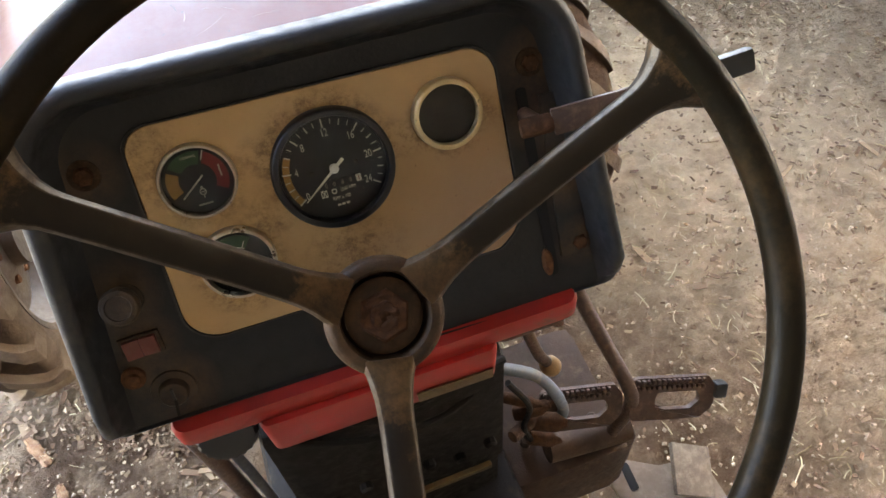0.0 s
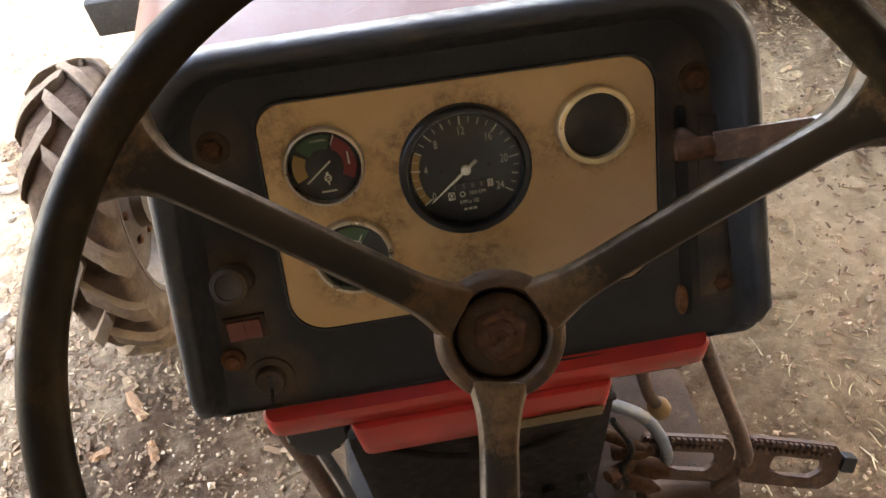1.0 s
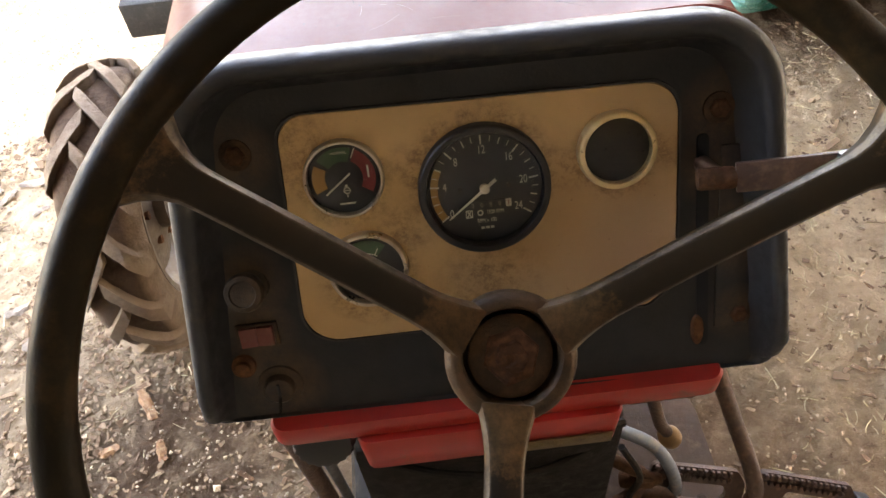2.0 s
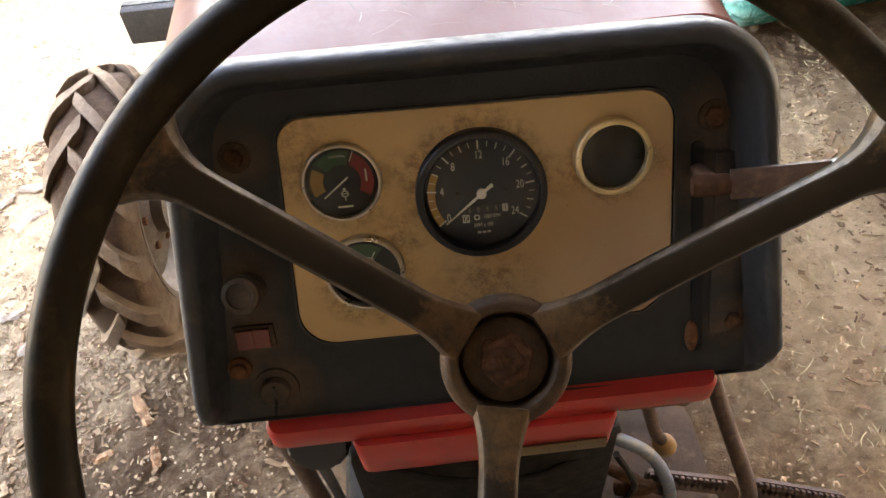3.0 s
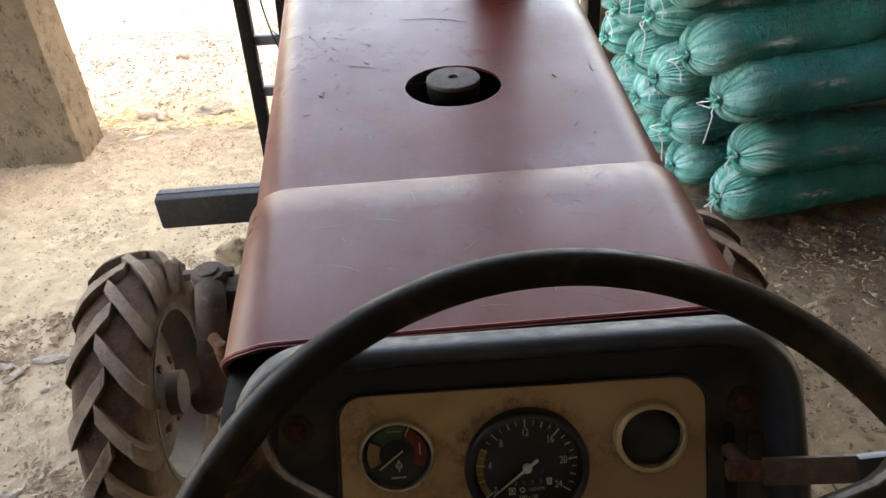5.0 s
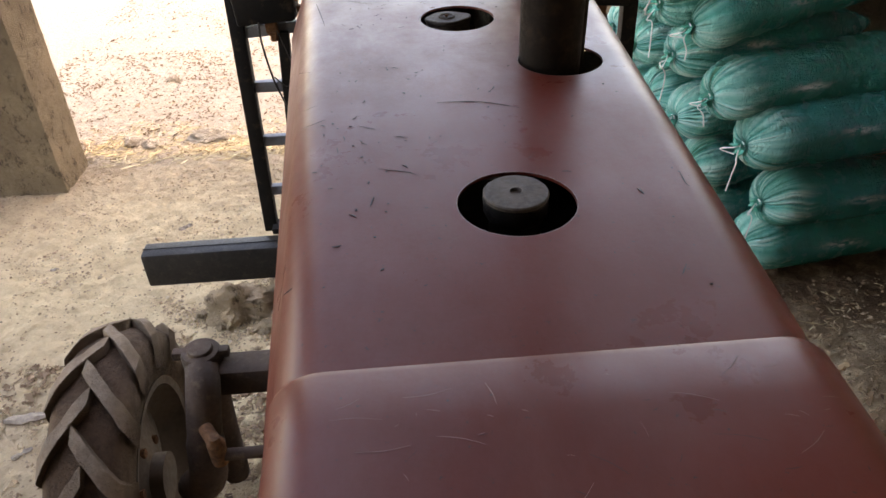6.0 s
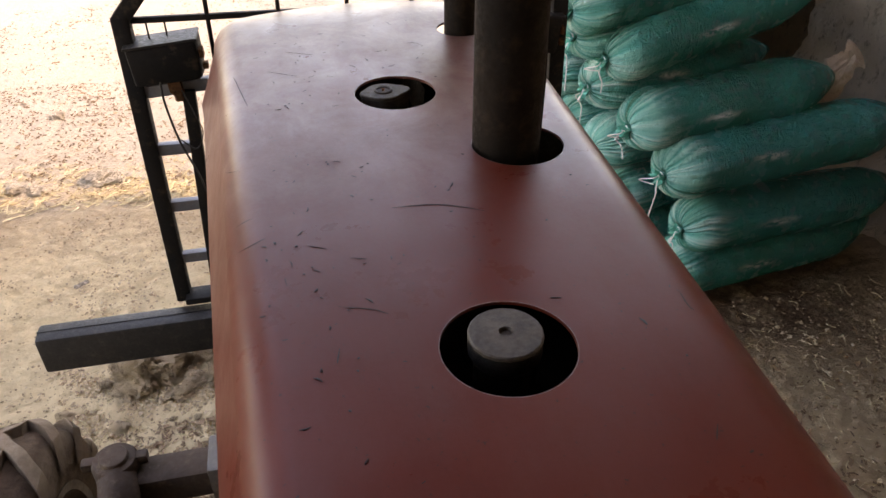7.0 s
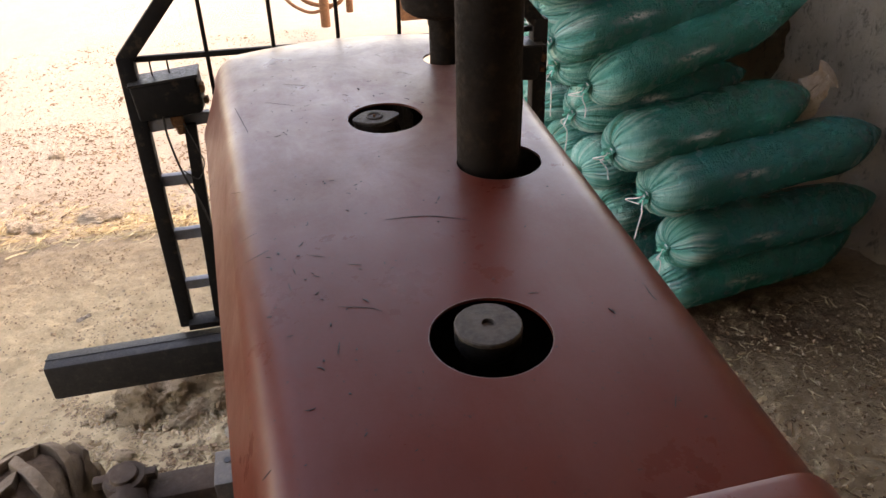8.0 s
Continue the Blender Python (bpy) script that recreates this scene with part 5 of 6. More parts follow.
p1, pm, L = pedal((0.318, 0.470, 0.842), (0.437, 0.446, 0.815), 0.064, [(0.230, 0.60, 1.07), (0.252, 0.56, 1.00), (0.279, 0.51, 0.92), (0.302, 0.463, 0.855), (0.312, 0.452, 0.80), (0.30, 0.46, 0.70)], "clutch_pedal", "brown iron loop pedal with serrated edge")
bm = bmesh.new()
box(bm, (L + 0.007, 0.022, 0.002), (0.018, 0.022, 0.016), pm, 0.003)
part("rubber_end", bm, BLACK, p1, "black rubber end block")
p2, pm, L = pedal((0.195, 0.500, 0.835), (0.309, 0.478, 0.822), 0.064, [(0.20, 0.49, 0.79), (0.19, 0.50, 0.70), (0.18, 0.53, 0.6)], "brake_pedal", "brown iron loop pedal with serrated edge")
bm = bmesh.new()
prism(bm, rounded([(0.33, 0.30, 0.01), (0.49, 0.30, 0.01), (0.485, 0.435, 0.015), (0.41, 0.445, 0.02), (0.36, 0.475, 0.012), (0.318, 0.455, 0.008)], 4), [(0.493, 0.0), (0.500, 0.0)])
foot = part("foot_plate", bm, worn("tan_foot_plate", (0.26, 0.19, 0.13), (0.2, 0.14, 0.095), (0.33, 0.25, 0.18), 0.6, 0.3, 20), tractor, "dusty brown steel foot plate")
bm = bmesh.new()
prism(bm, rounded([(0.345, 0.42, 0.006), (0.360, 0.42, 0.006), (0.362, 0.47, 0.006), (0.347, 0.47, 0.006)], 4), [(0.500, 0.0), (0.5012, 0.0)])
part("plate_slot", bm, BLACK, foot)

# ---- front axle and wheels ----
bm = bmesh.new()
bar(bm, (-0.60, 1.685, 0.585), (0.60, 1.685, 0.585), 0.075, 0.075, bevel=0.012)
axle = part("front_axle", bm, AXLE_IRON, tractor, "rust-brown steel front axle beam")
bm = bmesh.new()
bar(bm, (-0.44, 1.69, 0.585), (0.44, 1.69, 0.585), 0.100, 0.100, bevel=0.01)
part("axle_sleeve", bm, SLEEVE, axle, "pale bare-metal axle sleeve")
for x in (-0.41, -0.30, 0.30, 0.41):
    bm = bmesh.new()
    lathe(bm, [(0.008, 0.0), (0.008, 0.003), (0.001, 0.003)], Matrix.Translation((x, 1.705, 0.634)), 12)
    part("bolt_hole", bm, BLACK, axle)
bm = bmesh.new()
tube(bm, [(-0.57, 1.50, 0.52), (0.57, 1.50, 0.52)], 0.014, 12)
part("tie_rod", bm, AXLE_IRON, axle)


def knuckle(side):
    x = side * 0.622 - 0.045 * (1 + side)
    bm = bmesh.new()
    lathe(bm, [(0.034, 0.20), (0.038, 0.46), (0.046, 0.60), (0.046, 0.645), (0.042, 0.652), (0.030, 0.653), (0.029, 0.660), (0.027, 0.662), (0.0005, 0.662)], Matrix.Translation((x, 1.70, 0)), 30)
    tube(bm, spline([(x, 1.69, 0.62), (x - side * 0.01, 1.62, 0.60), (x, 1.58, 0.50), (x + side * 0.02, 1.57, 0.36), (x + side * 0.09, 1.64, 0.24)], 5), [0.040] * 11 + [0.045] * 10, 14)
    kn = part("steering_knuckle", bm, AXLE_IRON, axle, "rounded cast steering knuckle")
    for dx in (-0.052, 0.050):
        bm = bmesh.new()
        box(bm, (x + dx, 1.705, 0.640), (0.028, 0.022, 0.022), bevel=0.004)
        part("grease_lug", bm, AXLE_IRON, kn)
    bm = bmesh.new()
    tube(bm, [(x - side * 0.02, 1.545, 0.56), (x - side * 0.05, 1.50, 0.555)], 0.016, 12)
    lathe(bm, [(0.019, 0.50), (0.020, 0.56), (0.013, 0.568), (0.012, 0.580), (0.004, 0.582)], Matrix.Translation((x - side * 0.05, 1.50, 0)), 16)
    part("rod_end", bm, RUST, kn)


knuckle(-1)
knuckle(1)
WHEEL_Z = 0.238


def front_wheel(side, x, y, steer):
    m = Matrix.Translation((x, y, WHEEL_Z)) @ Matrix.Rotation(steer, 4, "Z") @ Matrix.Rotation(radians(90), 4, "Y") @ Matrix.Diagonal((1.172, 1.172, 0.85, 1.0))
    bm = bmesh.new()
    prof = [(0.205, -0.070), (0.225, -0.090), (0.262, -0.104), (0.297, -0.104), (0.320, -0.094), (0.332, -0.070), (0.337, -0.035), (0.338, 0.0),
            (0.337, 0.035), (0.332, 0.070), (0.320, 0.094), (0.297, 0.104), (0.262, 0.104), (0.225, 0.090), (0.205, 0.070), (0.212, 0.0)]
    loops = []
    for i in range(96):
        a = 2 * math.pi * i / 96
        loops.append([m @ Vector((r * math.cos(a), r * math.sin(a), h)) for r, h in prof])
    rings(bm, loops, True, False, True)
    tyre = part("tyre", bm, TYRE, tractor, "dusty brown tractor tyre with bar tread", smooth=50)
    n = 15
    for k in range(2 * n):
        flip = 1 if k % 2 else -1
        base = 2 * math.pi * (k / 2) / n
        loops = []
        for j in range(13):
            t = j / 12
            h = flip * (-0.016 + 0.126 * min(1.0, t / 0.86))
            ang = base + 0.37 * min(1.0, t / 0.86)
            r0 = 0.337 - 0.006 * (abs(h) / 0.07) ** 2 if abs(h) < 0.075 else 0.331 - (abs(h) - 0.075) * 0.75
            r0 -= 0.040 * max(0.0, (t - 0.86) / 0.14)
            jag = 0.004 * noise.noise(Vector((k * 3.1, t * 9, side)))
            high = (0.022 if t < 0.84 else 0.022 - 0.06 * (t - 0.84)) + jag * 0.6
            wd = (0.0215 + 0.004 * t + jag) / r0
            ring = []
            for da, hh in ((-wd, -0.008), (-wd * 0.92, high - 0.002), (-wd * 0.84, high), (wd * 0.84, high), (wd * 0.92, high - 0.002), (wd, -0.008)):
                rr = r0 + hh
                ring.append(m @ Vector((rr * math.cos(ang + da), rr * math.sin(ang + da), h)))
            loops.append(ring)
        bm = bmesh.new()
        rings(bm, loops)
        lug = part("tread_lug", bm, TYRE, tyre, smooth=25)
        tops = lug.data.attributes.new("lug_top", "FLOAT", "POINT")
        tops.data.foreach_set("value", [0.0, 0.8, 1.0, 1.0, 0.8, 0.0] * 13)
    bm = bmesh.new()
    lathe(bm, [(0.224, -0.092), (0.206, -0.088), (0.198, -0.060), (0.175, -0.050), (0.165, 0.0), (0.198, 0.05), (0.206, 0.088), (0.224, 0.092), (0.214, 0.06), (0.190, 0.0), (0.214, -0.06)], m, 48, False)
    lathe(bm, [(0.17, -0.005), (0.168, 0.004), (0.10, -0.03 * side), (0.06, -0.05 * side), (0.055, -0.05 * side), (0.055, -0.09 * side), (0.0005, -0.09 * side)], m, 40)
    rim = part("rim", bm, RIM_PAINT, tyre, "dusty steel rim, darkened in colour for shade")
    for i in range(6):
        a = math.pi * i / 3
        bm = bmesh.new()
        lathe(bm, [(0.011, -0.01), (0.011, 0.012), (0.006, 0.015), (0.0005, 0.015)], m @ Matrix.Translation((0.085 * math.cos(a), 0.085 * math.sin(a), -0.035 * side)), 6)
        part("wheel_nut", bm, RUST, rim)


front_wheel(-1, -0.862, 1.673, 0.06)
front_wheel(1, 0.700, 1.690, 0.12)

# ---- front beam, guard and lamps ----
bm = bmesh.new()
bar(bm, (-0.926, 2.283, 0.486), (0.70, 2.283, 0.486), 0.072, 0.117, bevel=0.010)
beam = part("front_beam", bm, BEAM_IRON, tractor, "black square steel beam across the front")
bm = bmesh.new()
bar(bm, (-0.925, 2.284, 0.5450), (0.69, 2.284, 0.5450), 0.004, 0.003)
part("weld_seam", bm, BEAM_IRON, beam)
bm = bmesh.new()
box(bm, (AXIS_X, 2.22, 0.62), (0.5, 0.14, 0.10), bevel=0.01)
box(bm, (AXIS_X, 1.95, 0.60), (0.32, 0.6, 0.10), bevel=0.02)
part("front_bracket", bm, GREASE, tractor, "dark bolted bracket behind the beam")
GY = 2.355


def guard():
    x0, x1, x2 = -0.538, -0.448, -0.385
    bm = bmesh.new()
    bar(bm, (x0 - 0.005, GY, 0.545), (x0 + 0.012, GY, 1.35), 0.040, 0.040, (0, 1, 0), 0.006)
    g = part("guard_frame", bm, IRON, tractor, "black welded front guard frame")
    def piece(nm, a, b, w, h, mat=IRON, up=(0, 1, 0)):
        q = bmesh.new()
        bar(q, a, b, w, h, up, 0.003)
        return part(nm, q, mat, g)
    piece("inner_post", (x1, GY - 0.01, 0.55), (-0.412, GY - 0.01, 1.17), 0.030, 0.030)
    for z in (0.685, 0.850, 1.015):
        piece("rung", (x0, GY, z), (x1 + 0.03, GY, z), 0.030, 0.022, SILVER)
    piece("rung", (x0 + 0.01, GY, 1.168), (-0.36, GY, 1.178), 0.030, 0.024, SILVER)
    for z in (1.338,):
        piece("cross_bar", (x0 + 0.01, GY, z), (0.5, GY, z - 0.015), 0.014, 0.014)
    piece("slant_post", (x0 + 0.005, GY, 1.335), (-0.33, GY, 1.56), 0.036, 0.036)
    piece("top_bar", (-0.34, GY, 1.56), (0.32, GY, 1.56), 0.036, 0.036)
    piece("slant_post", (0.51, GY, 1.335), (0.31, GY, 1.56), 0.036, 0.036)
    piece("outer_post", (0.525, GY, 0.55), (0.51, GY, 1.35), 0.040, 0.040)
    for x in (-0.345, -0.185, -0.025, 0.130, 0.285):
        piece("grille_rod", (x, GY, 0.62), (x + 0.008, GY, 1.56), 0.010, 0.010)
    for x in (-0.475, -0.435):
        piece("wire", (x, GY, 1.20), (x, GY, 1.34), 0.004, 0.004)
    q = bmesh.new()
    box(q, (-0.49, GY - 0.02, 0.562), (0.09, 0.06, 0.02), bevel=0.004)
    part("foot_tab", q, IRON, g)


guard()


def head_lamp(x, side):
    m = Matrix.Translation((x, 2.338, 1.248)) @ Matrix.Rotation(radians(4 * side), 4, "Y")
    mm = m @ Matrix.Rotation(radians(90), 4, "X")
    bm = bmesh.new()
    out = rounded([(-0.080, -0.048, 0.007), (0.076, -0.050, 0.012), (0.082, 0.046, 0.010), (-0.080, 0.044, 0.006)], 5)
    prism(bm, out, [(-0.050, -0.002), (-0.046, 0.001), (-0.012, 0.001), (0.022, -0.002), (0.028, -0.005), (0.030, -0.010)], mm)
    lamp = part("head_lamp", bm, IRON, tractor, "black boxy head lamp on the guard", smooth=30)
    bm = bmesh.new()
    prism(bm, rounded([(-0.082, 0.041, 0.002), (0.084, 0.043, 0.002), (0.084, 0.049, 0.003), (-0.082, 0.047, 0.003)], 3), [(-0.050, 0.0), (0.028, 0.0), (0.032, -0.001)], mm)
    part("lamp_lid", bm, BEAM_IRON, lamp, "worn metal lid of the lamp", smooth=30)
    bm = bmesh.new()
    prism(bm, out, [(-0.054, -0.008), (-0.050, -0.008)], mm)
    part("lamp_lens", bm, GLASS, lamp)
    bm = bmesh.new()
    box(bm, (0.084, -0.01, 0.010), (0.010, 0.030, 0.020), m, 0.002)
    box(bm, (0.086, -0.01, -0.022), (0.012, 0.022, 0.014), m, 0.002)
    part("side_catch", bm, RUST, lamp, "rusty side catch")
    bm = bmesh.new()
    box(bm, (0.004, 0, -0.062), (0.030, 0.03, 0.03), m, 0.004)
    lathe(bm, [(0.011, -0.10), (0.011, -0.085), (0.016, -0.082), (0.016, -0.075), (0.008, -0.07)], m @ Matrix.Translation((0.006, -0.005, 0)), 6)
    part("lamp_bracket", bm, RUST, lamp)
    bm = bmesh.new()
    tube(bm, spline([m @ Vector(p) for p in ((-0.022, -0.03, -0.04), (-0.026, -0.03, -0.10), (-0.018, -0.03, -0.20), (0.006, -0.04, -0.30), (0.016, -0.04, -0.45), (0.014, -0.04, -0.60), (0.035, -0.05, -0.70))], 6), 0.0028, 7)
    part("lamp_cable", bm, WIRE, lamp)
    bm = bmesh.new()
    tube(bm, spline([m @ Vector(p) for p in ((0.018, -0.02, -0.07), (0.035, -0.03, -0.14), (0.040, -0.03, -0.18), (0.015, -0.03, -0.22), (-0.015, -0.03, -0.19))], 6), 0.0016, 6)
    part("loose_wire", bm, WIRE, lamp)


head_lamp(-0.447, -1)
head_lamp(0.43, 1)


# ---- sacks ----
def sack(name, knot, tip, r, seed, open_end=False, droop=0.0, label="green woven plastic sack tied with white string"):
    """A full tied sack lying from its knot to its far end."""
    rnd = random.Random(seed)
    a, b = Vector(knot), Vector(tip)
    L = (b - a).length
    ex = (b - a).normalized()
    ey = Vector((0, 0, 1)).cross(ex).normalized()
    ez = ex.cross(ey)
    th = holder(name, (a + b) / 2 - Vector((0, 0, r)), label, "sack", "stacked green sacks")
    seg, n = 168, 62
    ph = [rnd.uniform(0, 6.28) for _ in range(8)]
    film, streaks, marks = [], [], []
    mark_x, mark_q = rnd.uniform(0.30, 0.44), rnd.uniform(2.7, 3.05)
    off = Vector((seed * 3.7, seed * 1.3, 0))
    # the tied end: a dome that dips in at the knot
    stations = [(0.020, 0.09), (0.008, 0.17), (0.001, 0.27), (0.0, 0.38), (0.004, 0.50), (0.012, 0.62), (0.024, 0.73), (0.040, 0.83), (0.060, 0.91), (0.085, 0.97), (0.115, 1.0)]
    stations += [(0.115 + (L - 0.115) * (i / n), 1.0) for i in range(1, n + 1)]
    loops = []
    for i, (x, grow) in enumerate(stations):
        t = x / L
        rad = r * grow
        e = (L - x) / (0.34 if not open_end else 0.22)
        wide, tall = 1.10, 0.94
        if e < 1:
            if open_end:
                tall *= 0.10 + 0.90 * math.sqrt(max(0.0, 1 - (1 - e) ** 2))
                wide *= 1.0 + 0.10 * (1 - e)
            else:
                rad *= 0.10 + 0.90 * math.sin(max(0.0, e) * math.pi / 2) ** 0.9
        near = math.exp(-max(0.0, x - 0.02) / 0.12) * min(1.0, 0.25 + i / 6)
        lift = 0.022 * min(1.0, i / 10)
        c = a + ex * x + Vector((0, 0, lift - droop * math.sin(math.pi * t) + (r * 0.55 * max(0, 1 - e) if open_end else 0.10 * r * max(0, 1 - e))))
        ring = []
        for k in range(seg):
            q = 2 * math.pi * k / seg
            p = Vector((math.cos(q), math.sin(q)))
            fade = 0.45 + 0.55 * noise.noise(Vector((math.cos(q) * 2, math.sin(q) * 2, seed)))
            reach = math.exp(-max(0.0, x - 0.05) / (0.036 + 0.055 * (0.5 + 0.5 * noise.noise(Vector((math.cos(q) * 3, math.sin(q) * 3, seed + 5))))))
            qq = q + 0.22 * noise.noise(Vector((x * 9, q * 0.8, seed)))
            rim = Vector((math.cos(qq), math.sin(qq), 0))
            some = max(0.1, min(1.0, 0.55 + 1.2 * noise.noise(rim * 1.8 + Vector((0, 0, 4 * x + seed)))))
            fold = 0.75 - 2.6 * abs(noise.noise(rim * 15 + Vector((0, 0, 1.6 * x + seed * 2.1))))
            fold2 = 0.70 - 2.4 * abs(noise.noise(rim * 7.5 + Vector((3, 0, 2.2 * x + seed * 1.3))))
            w = near * some * (0.034 * fold + 0.046 * fold2) + 0.006 * reach * fold2
            # loose film at the tied end, its colour brightened for light from the left
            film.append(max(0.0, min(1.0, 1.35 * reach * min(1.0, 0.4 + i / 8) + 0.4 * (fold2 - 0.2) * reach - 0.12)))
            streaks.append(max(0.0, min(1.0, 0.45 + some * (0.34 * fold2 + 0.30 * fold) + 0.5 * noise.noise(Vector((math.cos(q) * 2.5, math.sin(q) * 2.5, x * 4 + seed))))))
            marks.append(math.exp(-((x - mark_x - 0.04 * (q - mark_q)) / 0.07) ** 2 - ((q - mark_q) / 0.10) ** 2))
            mid = 0.050 * noise.noise(Vector((x * 4.5, math.cos(q) * 1.2, math.sin(q) * 1.2)) + off) + 0.024 * noise.noise(Vector((x * 13, math.cos(q) * 3, math.sin(q) * 3)) + off)
            slack = max(0.0, noise.noise(Vector((x * 2.6, seed * 1.9, q * 0.6))) + 0.15)
            crease = 0.050 * (abs(math.sin(24 * x + 3.0 * math.sin(2 * q + ph[2]) + 4 * math.cos(q) + ph[3])) - 0.6) * max(0.0, math.sin(q + ph[4] * 0.3)) * slack * min(1.0, x / 0.2)
            rr = rad * (1 + w + mid + crease)
            z = p.y * rr * tall
            if z < -0.78 * r:
                z = -0.78 * r + (z + 0.78 * r) * 0.3
            ring.append(c + ey * (p.x * rr * wide) + ez * z)
        loops.append(ring)
    bm = bmesh.new()
    rings(bm, loops)
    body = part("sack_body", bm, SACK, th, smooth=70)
    for nm, values in (("lit_loose_film", film), ("pleat", streaks), ("painted_glint", marks)):
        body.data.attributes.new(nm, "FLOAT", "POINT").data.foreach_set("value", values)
    # gathered neck beyond the knot
    bm = bmesh.new()
    loops = []
    for i in range(9):
        t = i / 8
        rad = 0.010 + 0.017 * t ** 1.3
        c = a + ex * (0.016 - 0.034 * t) + Vector((0, 0, -0.010 * t * t))
        ring = []
        for k in range(36):
            q = 2 * math.pi * k / 36
            rr = rad * (1 + 0.40 * t * math.sin(5 * q + ph[5]) + 0.32 * t * math.sin(11 * q + ph[6]))
            ring.append(c + ey * rr * math.cos(q) + ez * rr * 0.9 * math.sin(q) - ex * 0.014 * t * math.sin(5 * q + ph[7]))
        loops.append(ring)
    rings(bm, loops, True, False)
    neck = part("gathered_neck", bm, SACK_TUFT, th, "pale crumpled neck", smooth=70)
    mod = neck.modifiers.new("film", "SOLIDIFY")
    mod.thickness = 0.0015
    # string round the neck with two loose ends
    bm = bmesh.new()
    ring = [a - ex * 0.003 + (ey * math.cos(2 * math.pi * k / 20) + ez * math.sin(2 * math.pi * k / 20)) * 0.014 for k in range(20)]
    tube(bm, ring + ring[:2], 0.003, 6)
    out = -ex * 0.025
    l1 = [a + out * 0.6 - ez * 0.02, a + out * 1.7 - ez * rnd.uniform(0.02, 0.06) + ey * rnd.uniform(-0.05, 0.02), a + out * 1.1 - ez * rnd.uniform(0.06, 0.09) - ey * 0.02, a + out * 1.5 - ez * rnd.choice((0.08, 0.10, 0.12, 0.2)) - ey * rnd.uniform(0.0, 0.06)]
    tube(bm, spline(l1, 6), 0.0028, 6)
    l2 = [a + out * 0.6, a + out * 2.2 + ey * rnd.uniform(-0.06, 0.0) + ez * 0.01, a + out * 2.6 + ey * rnd.uniform(-0.06, 0.05) - ez * 0.03, a + out * 1.2 - ez * 0.035]
    tube(bm, spline(l2, 6), 0.0025, 6)
    part("string", bm, STRING, th, "white tying string")
    return th


# knot, far end, radius of each sack of the front row, from the floor up
FRONT_ROW = [((1.308, 2.90, -0.075), (2.46, 3.07, -0.080), 0.134), ((1.350, 2.90, 0.145), (2.54, 3.07, 0.10), 0.130), ((1.232, 2.92, 0.412), (2.50, 3.12, 0.42), 0.136),
             ((1.115, 3.05, 0.568), (2.17, 3.23, 0.60), 0.134), ((1.030, 3.15, 0.822), (1.97, 3.33, 1.00), 0.135), ((0.880, 3.20, 1.005), (1.95, 3.42, 1.09), 0.135), ((0.80, 3.22, 1.23), (1.9, 3.44, 1.25), 0.130)]
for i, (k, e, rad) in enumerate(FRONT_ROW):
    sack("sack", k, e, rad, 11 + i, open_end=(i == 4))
COLUMNS = [(3.24, [(1.21, -0.095), (1.165, 0.130), (1.075, 0.375), (1.01, 0.675), (0.93, 0.885), (0.84, 1.10)]),
           (3.56, [(1.17, -0.105), (1.11, 0.115), (1.05, 0.350), (0.955, 0.600), (0.90, 0.83), (0.82, 1.05)]),
           (3.86, [(1.12, -0.115), (1.06, 0.11), (1.00, 0.34), (0.95, 0.57), (0.90, 0.80)])]
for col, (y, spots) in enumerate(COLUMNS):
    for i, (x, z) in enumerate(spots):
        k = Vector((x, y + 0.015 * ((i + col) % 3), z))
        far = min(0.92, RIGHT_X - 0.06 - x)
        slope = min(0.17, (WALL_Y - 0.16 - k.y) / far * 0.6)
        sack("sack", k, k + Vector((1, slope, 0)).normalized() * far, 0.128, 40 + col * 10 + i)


def cloth_rag():
    bm = bmesh.new()
    spine = spline([(2.10, 3.20, 0.58), (2.15, 3.21, 0.65), (2.20, 3.22, 0.69), (2.235, 3.23, 0.715), (2.26, 3.24, 0.725)], 8)
    loops = []
    for i, c in enumerate(spine):
        t = i / (len(spine) - 1)
        r = 0.042 + 0.010 * math.sin(t * 7.0 + 0.6) + 0.010 * t - 0.03 * max(0.0, t - 0.85) / 0.15
        ring = []
        for k in range(56):
            q = 2 * math.pi * k / 56
            p = Vector((math.cos(q), math.sin(q), 0))
            fold = 0.55 - 1.9 * abs(noise.noise(p * 2.6 + Vector((0, 0, t * 4 + 0.6 * q))))
            rr = r * (1 + 0.55 * fold + 0.25 * noise.noise(p * 1.2 + Vector((4, 0, t * 6))))
            ring.append(c + Vector((0.75 * p.x, 0.8 * p.y, 0.6 * p.y - 0.55 * p.x)) * rr)
        loops.append(ring)
    rings(bm, loops)
    return thing("rag", bm, CLOTH, "dirty pale twisted cloth stuffed on the sacks", "cloth", smooth=30)


cloth_rag()
bm = bmesh.new()
bar(bm, (2.06, 4.0, -0.30), (2.06, 4.0, 1.9), 0.10, 0.06, (0, 1, 0), 0.006)
thing("red_post", bm, RED_BRIGHT, "red painted post behind the sacks", "post")


